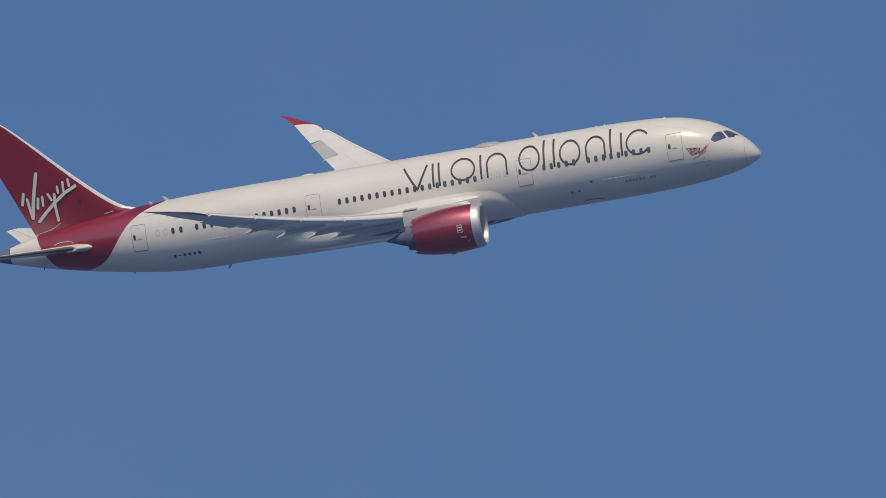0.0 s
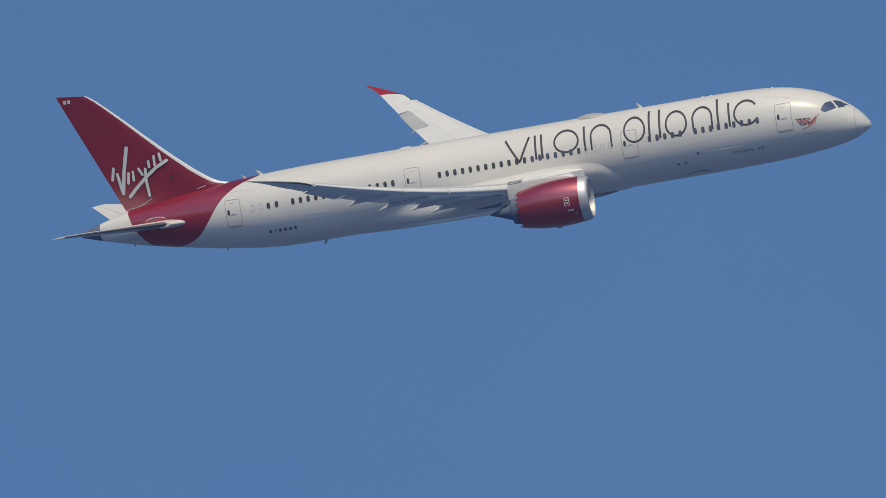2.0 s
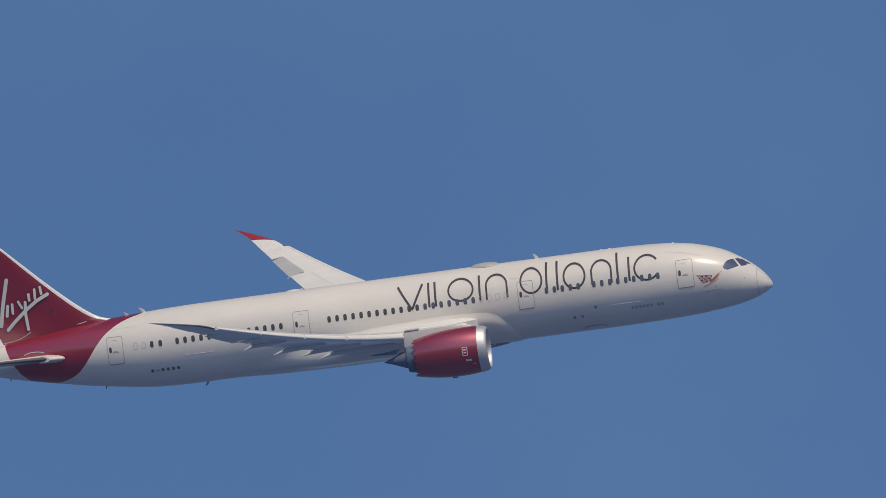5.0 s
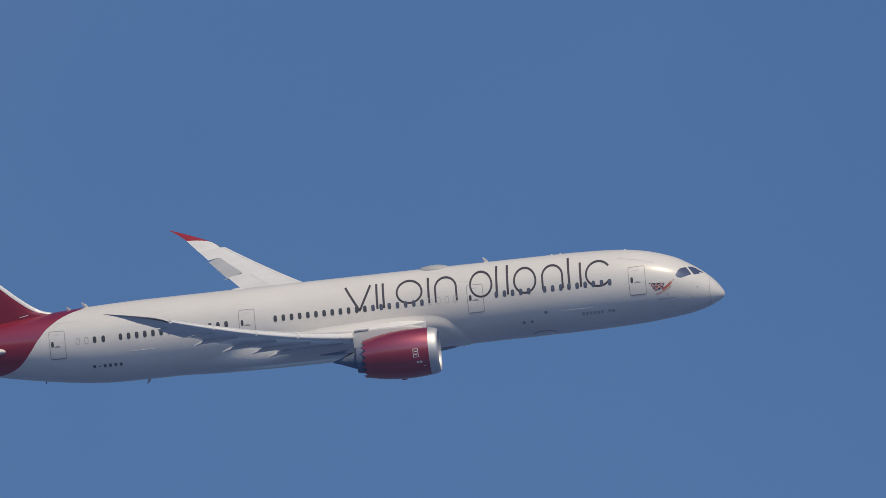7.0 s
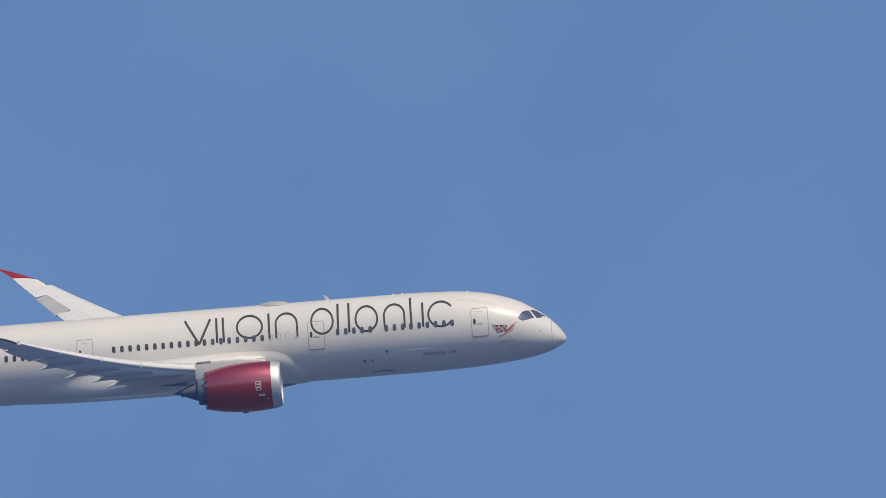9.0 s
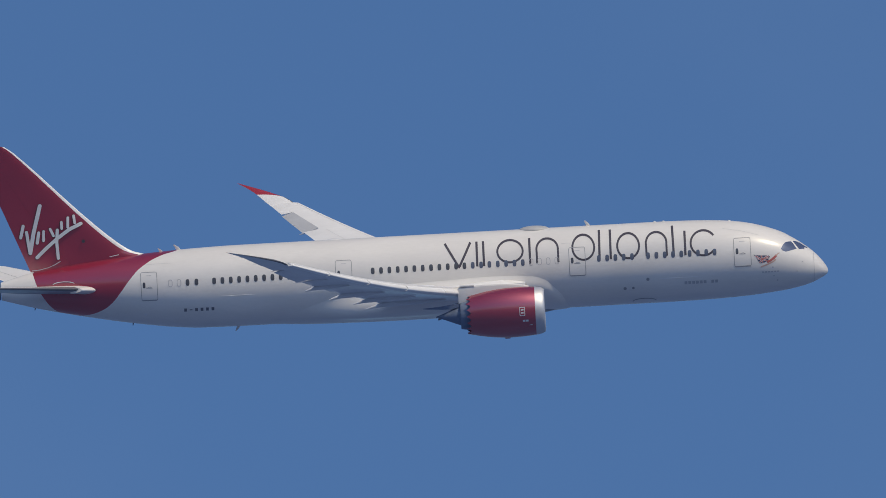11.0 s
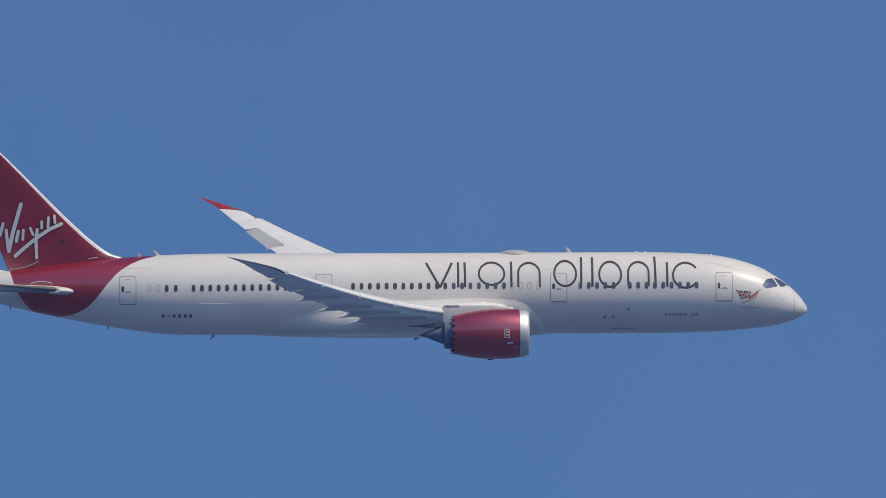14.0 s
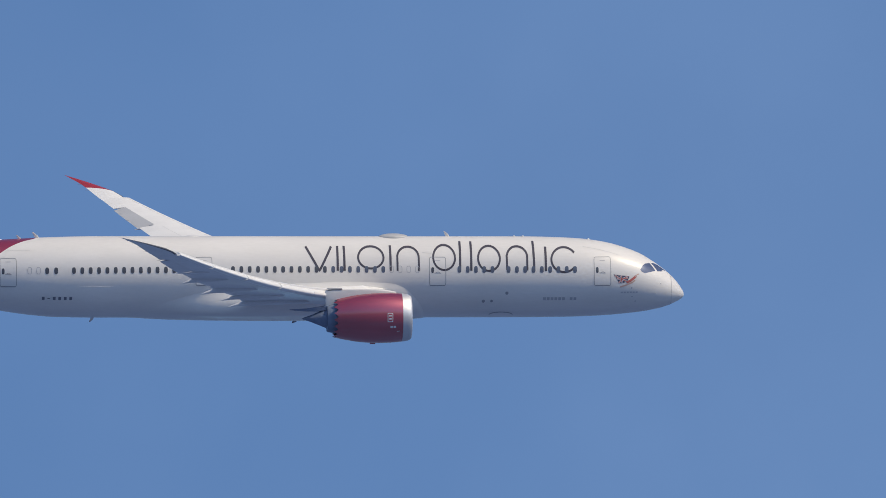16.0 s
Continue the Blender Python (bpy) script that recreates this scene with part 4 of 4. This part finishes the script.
    turned(bm, [(26.6, .74), (27.0, .70), (27.5, .50), (28.1, .25), (28.7, .045), (28.76, .005)], axis, 32)
    part("exhaust_plug", bm, dark_metal, eng, "dark pointed exhaust plug")
    bm = bmesh.new()
    turned(bm, [(25.42, 1.44), (25.42, 1.1)], axis)
    part("bypass_duct", bm, fan_black, eng)
    # pylon between cowl and wing, its rear end dark
    bm = bmesh.new()
    loops = []
    for s, lo, hi, w in ((21.9, -.40, -.20, .05), (22.6, -.5, -.06, .20), (23.6, -.6, .0, .27), (25.0, -.8, .02, .30), (26.4, -1.2, -.02, .32), (26.9, -1.3, -.06, .31), (27.05, -1.32, -.12, .28)):
        loops.append([at(s, hand * 9.9 + dy * w, z) for dy, z in ((-.9, lo), (-1, (lo + hi) / 2), (-.75, hi - .06), (0, hi), (.75, hi - .06), (1, (lo + hi) / 2), (.9, lo))])
    skin_of(bm, loops)
    part("pylon", bm, white_paint, eng, "white engine pylon")
    bm = bmesh.new()
    loops = []
    for s, lo, hi, w in ((25.8, -1.30, -1.05, .30), (26.8, -1.54, -1.18, .33), (27.6, -1.64, -1.32, .30), (28.4, -1.64, -1.42, .22), (29.1, -1.58, -1.46, .12), (29.65, -1.53, -1.48, .03)):
        loops.append([at(s, hand * 9.9 + dy * w, z) for dy, z in ((-1, lo + .05), (-1, hi), (1, hi), (1, lo + .05), (0, lo))])
    skin_of(bm, loops)
    part("pylon_heat_shield", bm, dark_metal, eng, "dark metal heat shield under the pylon")

    def on_cowl(s, z, h, off):
        r = smooth(((21.4, 1.74), (22.4, 1.825), (23.0, 1.84), (24.3, 1.78)), s) + off
        cy, cz = axis(s)
        a = (z - cz) / r
        return at(s, cy + h * r * math.cos(a), cz + r * math.sin(a))
    for h in (-1, 1):
        bm = bmesh.new()
        patch(bm, oval(22.45, -1.92, .20, .33, 12, 24), on_cowl, h, 3, .008)
        badge = part("badge", bm, mark_white, eng, "small white rectangular badge")
        bm = bmesh.new()
        patch(bm, oval(22.45, -1.92, .155, .285, 12, 24), on_cowl, h, 3, .012)
        part("badge_field", bm, cowl_red, badge)
        for dz in (.12, -.10):
            bm = bmesh.new()
            stroke(bm, [(22.55, -1.92 + dz), (22.35, -1.92 + dz)], .09, on_cowl, h, False, .1, .016)
            part("badge_bar", bm, mark_white, badge)
        for s in (22.35, 22.12):
            bm = bmesh.new()
            stroke(bm, [(s + .09, -2.62), (s - .09, -2.62)], .15, on_cowl, h, False, .1, .01)
            part("cowl_bar", bm, mark_white, eng, "small white marking bar")
        bm = bmesh.new()
        stroke(bm, [(21.75, -2.95), (21.95, -2.99)], .05, on_cowl, h, False, .1, .02)
        part("cowl_latch", bm, mark_white, eng)
    for s0 in (23.6,):
        bm = bmesh.new()
        cy, cz = axis(s0)
        box(bm, at(s0 + .2, cy - .08, cz - 1.90), at(s0 - .2, cy + .08, cz - 1.80), .02)
        part("drain_mast", bm, cowl_red, eng)


for hand in (-1, 1):
    engine(hand)

# ---- tailplanes ----
def tailplane(hand):
    secs = []
    for k in range(13):
        u = k / 12
        y = .8 + (9.9 - .8) * u
        tip = max(0, (u - .92) / .08) ** 2
        le, te = 52.75 + (60.95 - 52.75) * u + .5 * tip, 58.75 + (62.70 - 58.75) * u
        z = .42 + (1.72 - .42) * u
        secs.append((at(le, hand * y, z), at(te, hand * y, z - .04), Vector((0, -hand * .14, 1)).normalized(), .10 - .02 * u))
    bm = bmesh.new()
    foil(bm, secs, .07, .70)
    two_tone(bm)
    tp = part("tailplane", bm, (wing_paint, slate_paint), aircraft, "pale grey swept tailplane")
    bm = bmesh.new()
    foil(bm, secs[3:], 0.0, .075, 8)
    part("leading_edge", bm, dark_edge, tp, "dark erosion-proof leading edge")
    bm = bmesh.new()
    foil(bm, [(le + (le - te).normalized() * .24 + Vector((0, 0, -.08)), te + Vector((0, 0, -.08)), up, t * 1.15) for le, te, up, t in secs[:4]], 0.0, .16, 8)
    part("root_fairing", bm, white_paint, tp, "white root fairing")
    bm = bmesh.new()
    foil(bm, secs[1:], .71, 1.0, 8)
    two_tone(bm)
    part("elevator", bm, (wing_paint, slate_paint), tp)
    bm = bmesh.new()
    skin_of(bm, [[at(s, hand * (side(s, .5) + .012 - .02 * abs(i - 6) / 6), .5 + .5 * math.sin(math.pi * (s - 53.2) / 5.2) * (i - 6) / 6 + .12) for i in range(13)] for s in (53.3, 54, 55, 56, 57, 58.2)], closed=False, caps=False)
    part("root_plate", bm, red_paint, tp, "red plate where the tailplane meets the body")
    bm = bmesh.new()
    stroke(bm, [(55.86 - .9 * math.cos(math.pi * k / 12), .86 + .33 * math.sin(math.pi * k / 12) ** .8) for k in range(1, 12)], .045, on_skin, hand, False, .1, .02)
    part("root_seam", bm, mark_white, tp)


for hand in (-1, 1):
    tailplane(hand)

# ---- aerials, domes and lamps on the body ----
def blade(name, s, z0, z1, chord, sweep, mat):
    bm = bmesh.new()
    foil(bm, [(at(s - chord / 2, 0, z0), at(s + chord / 2, 0, z0), Vector((0, 1, 0)), .16), (at(s - chord / 2 + sweep * .5, 0, (z0 + z1) / 2), at(s + chord * .4 + sweep * .5, 0, (z0 + z1) / 2), Vector((0, 1, 0)), .15), (at(s + sweep - chord * .1, 0, z1), at(s + sweep + chord * .3, 0, z1), Vector((0, 1, 0)), .14)], 0, 1, 6)
    part(name, bm, mat, aircraft)


blade("aerial", 17.34, 3.03, 3.46, .28, .24, white_paint)
blade("aerial", 47.38, 2.95, 3.36, .32, .30, white_paint)
blade("aerial", 48.65, 2.86, 3.14, .24, .20, white_paint)
blade("aerial", 43.3, -2.84, -3.20, .24, .20, white_paint)
blade("drain", 28.5, -3.10, -3.27, .34, .12, slate_paint)
blade("aerial", 24.6, -3.14, -3.34, .40, .12, seam_grey)
blade("drain", 51.0, -2.2, -2.42, .10, .03, seam_grey)
blade("drain", 58.1, -.72, -.9, .10, .03, seam_grey)
bm = bmesh.new()
bmesh.ops.create_uvsphere(bm, u_segments=36, v_segments=18, radius=1, matrix=Matrix.Translation(at(21.33, 0, 3.0)) @ Matrix.Diagonal((1.12, .75, .29, 1)))
part("satellite_dome", bm, dome_grey, aircraft, "low grey-white aerial dome")
bm = bmesh.new()
bmesh.ops.create_uvsphere(bm, u_segments=24, v_segments=12, radius=1, matrix=Matrix.Translation(at(35.98, .2, 3.03)) @ Matrix.Diagonal((.56, .3, .13, 1)))
part("crown_fairing", bm, mark_white, aircraft)
for s in (7.05, 11.85, 12.5):
    bm = bmesh.new()
    bmesh.ops.create_uvsphere(bm, u_segments=12, v_segments=8, radius=.075, matrix=Matrix.Translation(at(s, -.1, smooth(CROWN, s))) @ Matrix.Diagonal((1.4, 1, 1, 1)))
    part("crown_fitting", bm, mark_white, aircraft)
for hand in (-1, 1):
    for s, z in ((1.9, -.25), (2.3, -.9)):
        bm = bmesh.new()
        p, q = on_skin(s, z, hand, .0), on_skin(s - .07, z - .02, hand, .07)
        rot = (q - p).to_track_quat("Z", "Y").to_matrix().to_4x4()
        bmesh.ops.create_cone(bm, cap_ends=True, segments=8, radius1=.03, radius2=.015, depth=(q - p).length, matrix=Matrix.Translation((p + q) / 2) @ rot)
        part("air_probe", bm, faint_grey, aircraft)


# ---- flight ----
def motions():
    walk(aircraft, [
        (0.0, pose(-825.38, 1501.37, 591.63, 26.143, -5.190, 14.952)),
        (0.1, pose(-815.08, 1504.95, 591.33, 26.035, -5.261, 14.688)),
        (0.2, pose(-804.77, 1508.46, 591.02, 25.927, -5.328, 14.433)),
        (0.3, pose(-794.44, 1511.90, 590.72, 25.845, -5.387, 14.140)),
        (0.4, pose(-784.10, 1515.28, 590.42, 25.765, -5.449, 13.859)),
        (0.5, pose(-773.76, 1518.59, 590.12, 25.697, -5.516, 13.570)),
        (0.6, pose(-763.41, 1521.84, 589.82, 25.640, -5.591, 13.300)),
        (0.7, pose(-753.05, 1525.02, 589.52, 25.562, -5.678, 13.068)),
        (0.8, pose(-742.68, 1528.14, 589.22, 25.533, -5.757, 12.791)),
        (0.9, pose(-732.32, 1531.20, 588.93, 25.505, -5.834, 12.504)),
        (1.0, pose(-721.95, 1534.21, 588.64, 25.491, -5.903, 12.213)),
        (1.1, pose(-711.61, 1537.25, 588.39, 25.505, -5.965, 11.928)),
        (1.2, pose(-701.32, 1540.32, 588.18, 25.535, -6.027, 11.627)),
        (1.3, pose(-691.00, 1543.29, 587.96, 25.577, -6.080, 11.326)),
        (1.4, pose(-680.60, 1546.05, 587.68, 25.637, -6.116, 11.033)),
        (1.5, pose(-670.08, 1548.46, 587.29, 25.705, -6.129, 10.753)),
        (1.6, pose(-659.34, 1550.30, 586.72, 25.810, -6.108, 10.500)),
        (1.7, pose(-648.43, 1551.64, 585.99, 25.954, -6.057, 10.208)),
        (1.8, pose(-637.50, 1552.84, 585.22, 26.100, -5.993, 9.924)),
        (1.9, pose(-626.68, 1554.21, 584.56, 26.220, -5.929, 9.616)),
        (2.0, pose(-616.10, 1556.09, 584.11, 26.306, -5.875, 9.300)),
        (2.1, pose(-605.82, 1558.66, 583.94, 26.349, -5.832, 9.045)),
        (2.2, pose(-595.72, 1561.68, 583.96, 26.365, -5.793, 8.806)),
        (2.3, pose(-585.72, 1564.93, 584.10, 26.364, -5.754, 8.593)),
        (2.4, pose(-575.72, 1568.15, 584.24, 26.351, -5.714, 8.388)),
        (2.5, pose(-565.63, 1571.10, 584.31, 26.315, -5.671, 8.170)),
        (2.6, pose(-555.46, 1573.80, 584.32, 26.269, -5.624, 7.947)),
        (2.7, pose(-545.26, 1576.40, 584.31, 26.197, -5.576, 7.721)),
        (2.8, pose(-535.04, 1578.90, 584.28, 26.107, -5.526, 7.506)),
        (2.9, pose(-524.79, 1581.25, 584.23, 26.004, -5.478, 7.281)),
        (3.0, pose(-514.49, 1583.45, 584.14, 25.893, -5.432, 7.044)),
        (3.1, pose(-504.15, 1585.43, 584.00, 25.759, -5.387, 6.834)),
        (3.2, pose(-493.75, 1587.21, 583.81, 25.586, -5.344, 6.615)),
        (3.3, pose(-483.34, 1588.88, 583.60, 25.418, -5.302, 6.352)),
        (3.4, pose(-472.94, 1590.50, 583.40, 25.286, -5.261, 6.085)),
        (3.5, pose(-462.57, 1592.16, 583.24, 25.212, -5.224, 5.839)),
        (3.6, pose(-452.25, 1593.96, 583.15, 25.216, -5.192, 5.622)),
        (3.7, pose(-441.96, 1595.83, 583.11, 25.271, -5.164, 5.428)),
        (3.8, pose(-431.68, 1597.65, 583.08, 25.357, -5.138, 5.240)),
        (3.9, pose(-421.35, 1599.25, 582.99, 25.460, -5.111, 5.040)),
        (4.0, pose(-410.94, 1600.49, 582.79, 25.551, -5.083, 4.805)),
        (4.1, pose(-400.42, 1601.24, 582.44, 25.627, -5.050, 4.544)),
        (4.2, pose(-389.83, 1601.59, 581.97, 25.708, -5.013, 4.242)),
        (4.3, pose(-379.23, 1601.75, 581.46, 25.791, -4.977, 3.895)),
        (4.4, pose(-368.65, 1601.92, 580.97, 25.872, -4.947, 3.590)),
        (4.5, pose(-358.16, 1602.31, 580.59, 25.951, -4.925, 3.307)),
        (4.6, pose(-347.74, 1602.94, 580.32, 26.029, -4.912, 3.050)),
        (4.7, pose(-337.36, 1603.65, 580.10, 26.098, -4.908, 2.806)),
        (4.8, pose(-327.01, 1604.45, 579.94, 26.168, -4.909, 2.537)),
        (4.9, pose(-316.70, 1605.31, 579.82, 26.230, -4.915, 2.241)),
        (5.0, pose(-306.41, 1606.24, 579.75, 26.287, -4.927, 1.950)),
        (5.1, pose(-296.28, 1608.00, 580.00, 26.349, -4.983, 1.680)),
        (5.2, pose(-286.14, 1609.65, 580.24, 26.372, -5.017, 1.420)),
        (5.8, pose(-224.35, 1612.65, 579.67, 26.204, -4.795, -0.115)),
        (6.4, pose(-162.70, 1612.96, 578.96, 25.995, -4.540, -1.649)),
        (7.0, pose(-101.35, 1610.97, 578.26, 25.749, -4.288, -3.183)),
        (7.3, pose(-70.82, 1609.25, 577.96, 25.620, -4.174, -3.952)),
        (7.4, pose(-60.68, 1608.94, 577.99, 25.556, -4.186, -4.222)),
        (7.5, pose(-50.56, 1608.74, 578.09, 25.442, -4.205, -4.472)),
        (7.6, pose(-40.43, 1608.26, 578.12, 25.292, -4.181, -4.708)),
        (7.7, pose(-30.31, 1607.71, 578.14, 25.135, -4.147, -4.960)),
        (7.8, pose(-20.20, 1607.08, 578.15, 24.973, -4.109, -5.228)),
        (7.9, pose(-10.09, 1606.39, 578.17, 24.825, -4.067, -5.489)),
        (8.0, pose(0.00, 1605.68, 578.20, 24.703, -4.024, -5.752)),
        (8.1, pose(10.08, 1604.91, 578.23, 24.609, -3.978, -6.032)),
        (8.2, pose(20.16, 1604.06, 578.26, 24.547, -3.926, -6.281)),
        (8.3, pose(30.22, 1603.18, 578.29, 24.505, -3.872, -6.514)),
        (8.4, pose(40.28, 1602.29, 578.35, 24.482, -3.819, -6.733)),
        (8.5, pose(50.33, 1601.44, 578.44, 24.468, -3.771, -6.946)),
        (8.6, pose(60.37, 1600.72, 578.60, 24.463, -3.728, -7.150)),
        (8.7, pose(70.42, 1600.12, 578.83, 24.477, -3.688, -7.340)),
        (8.8, pose(80.47, 1599.48, 579.06, 24.502, -3.651, -7.532)),
        (8.9, pose(90.50, 1598.65, 579.26, 24.536, -3.613, -7.717)),
        (9.0, pose(100.50, 1597.48, 579.35, 24.566, -3.573, -7.889)),
        (9.1, pose(110.47, 1595.88, 579.30, 24.596, -3.532, -8.076)),
        (9.2, pose(120.41, 1593.94, 579.16, 24.630, -3.490, -8.280)),
        (9.3, pose(130.31, 1591.82, 578.97, 24.640, -3.449, -8.497)),
        (9.4, pose(140.20, 1589.69, 578.80, 24.669, -3.407, -8.686)),
        (9.5, pose(150.08, 1587.72, 578.71, 24.731, -3.364, -8.921)),
        (9.6, pose(159.98, 1585.94, 578.72, 24.807, -3.320, -9.165)),
        (9.7, pose(169.87, 1584.25, 578.77, 24.909, -3.273, -9.414)),
        (9.8, pose(179.75, 1582.58, 578.86, 25.032, -3.227, -9.685)),
        (9.9, pose(189.62, 1580.84, 578.94, 25.156, -3.184, -9.940)),
        (10.0, pose(199.47, 1578.98, 579.00, 25.263, -3.150, -10.181)),
        (10.1, pose(209.27, 1576.82, 578.98, 25.354, -3.157, -10.347)),
        (10.2, pose(219.07, 1574.71, 578.99, 25.385, -3.157, -10.499)),
        (10.8, pose(277.78, 1562.60, 579.75, 25.139, -2.875, -11.999)),
        (11.4, pose(335.92, 1548.44, 580.55, 24.862, -2.572, -13.537)),
        (12.0, pose(393.38, 1532.13, 581.35, 24.609, -2.259, -15.063)),
        (12.3, pose(421.83, 1523.13, 581.73, 24.507, -2.101, -15.806)),
        (12.4, pose(431.23, 1519.88, 581.81, 24.568, -2.046, -15.993)),
        (12.5, pose(440.60, 1516.54, 581.87, 24.659, -1.967, -16.113)),
        (12.6, pose(449.96, 1513.23, 581.97, 24.713, -1.856, -16.325)),
        (12.7, pose(459.30, 1509.85, 582.06, 24.767, -1.733, -16.542)),
        (12.8, pose(468.62, 1506.43, 582.16, 24.823, -1.607, -16.763)),
        (12.9, pose(477.94, 1503.01, 582.28, 24.887, -1.489, -16.990)),
        (13.0, pose(487.26, 1499.64, 582.44, 24.939, -1.386, -17.215)),
        (13.1, pose(496.60, 1496.32, 582.64, 24.961, -1.297, -17.438)),
        (13.2, pose(505.94, 1493.03, 582.88, 24.949, -1.215, -17.672)),
        (13.3, pose(515.29, 1489.74, 583.15, 24.926, -1.144, -17.905)),
        (13.4, pose(524.62, 1486.43, 583.42, 24.886, -1.086, -18.135)),
        (13.5, pose(533.93, 1483.05, 583.69, 24.742, -1.042, -18.362)),
        (13.6, pose(543.23, 1479.63, 583.97, 24.713, -1.018, -18.582)),
        (13.7, pose(552.51, 1476.19, 584.27, 24.690, -1.011, -18.797)),
        (13.8, pose(561.78, 1472.71, 584.57, 24.666, -1.017, -19.023)),
        (13.9, pose(571.03, 1469.15, 584.86, 24.636, -1.036, -19.251)),
        (14.0, pose(580.24, 1465.51, 585.15, 24.609, -1.066, -19.498)),
        (14.1, pose(589.41, 1461.78, 585.41, 24.582, -1.115, -19.776)),
        (14.2, pose(598.54, 1457.95, 585.67, 24.553, -1.186, -20.043)),
        (14.3, pose(607.65, 1454.06, 585.92, 24.524, -1.265, -20.314)),
        (14.4, pose(616.73, 1450.12, 586.18, 24.491, -1.337, -20.577)),
        (14.5, pose(625.80, 1446.15, 586.44, 24.447, -1.390, -20.836)),
        (14.6, pose(634.87, 1442.18, 586.73, 24.409, -1.418, -21.098)),
        (14.7, pose(643.94, 1438.19, 587.04, 24.435, -1.435, -21.368)),
        (14.8, pose(652.98, 1434.16, 587.35, 24.498, -1.445, -21.640)),
        (14.9, pose(661.98, 1430.03, 587.64, 24.533, -1.455, -21.902)),
        (15.0, pose(670.91, 1425.76, 587.90, 24.573, -1.473, -22.156)),
        (15.1, pose(679.74, 1421.28, 588.10, 24.594, -1.501, -22.425)),
        (15.2, pose(688.49, 1416.63, 588.25, 24.607, -1.536, -22.808)),
        (15.3, pose(697.19, 1411.91, 588.39, 24.612, -1.572, -23.075)),
        (15.4, pose(705.91, 1407.22, 588.57, 24.624, -1.605, -23.283)),
        (15.5, pose(714.72, 1402.72, 588.84, 24.652, -1.629, -23.517)),
        (15.6, pose(723.64, 1398.44, 589.23, 24.707, -1.644, -23.770)),
        (15.7, pose(732.65, 1394.30, 589.71, 24.778, -1.651, -24.030)),
        (15.8, pose(741.69, 1390.23, 590.24, 24.858, -1.654, -24.299)),
        (15.9, pose(750.72, 1386.12, 590.78, 24.921, -1.656, -24.563)),
        (16.0, pose(759.70, 1381.90, 591.30, 24.959, -1.660, -24.818)),
    ])
    # the wings bend with the load: seconds and degrees
    flex = (
        (0, 0.17), (0.25, 0.22), (0.5, 0.30), (0.75, 0.40), (1, 0.48), (1.25, 0.49), (1.5, 0.50), (1.75, 0.66), (2, 0.76), (2.25, 0.56),
        (2.5, 0.28), (2.75, 0.03), (3, -0.14), (3.25, -0.03), (3.5, 0.09), (3.75, -0.15), (4, -0.35), (4.25, -0.12), (4.5, 0.16), (4.75, 0.11),
        (5, 0.00), (6.2, 0.00), (7.5, 0.00), (8.5, -0.03), (9.5, -0.09), (10, -0.05), (11, -0.18), (12.5, -0.35), (12.75, -0.31), (13, -0.25),
        (13.25, -0.28), (13.5, -0.32), (13.75, -0.32), (14, -0.30), (14.25, -0.26), (14.5, -0.20), (14.75, -0.11), (15, -0.01), (15.25, 0.10), (15.5, 0.18),
        (15.75, 0.19), (16, 0.18),
    )
    for w, hand in wings:
        root = Vector((0, hand * 2.9, -1.1))
        rows = []
        for t, degrees in flex:
            turn = Matrix.Rotation(radians(hand * degrees), 4, "X")
            rows.append((t, Matrix.Translation(root - turn @ root) @ turn))
        walk(w, rows)


motions()
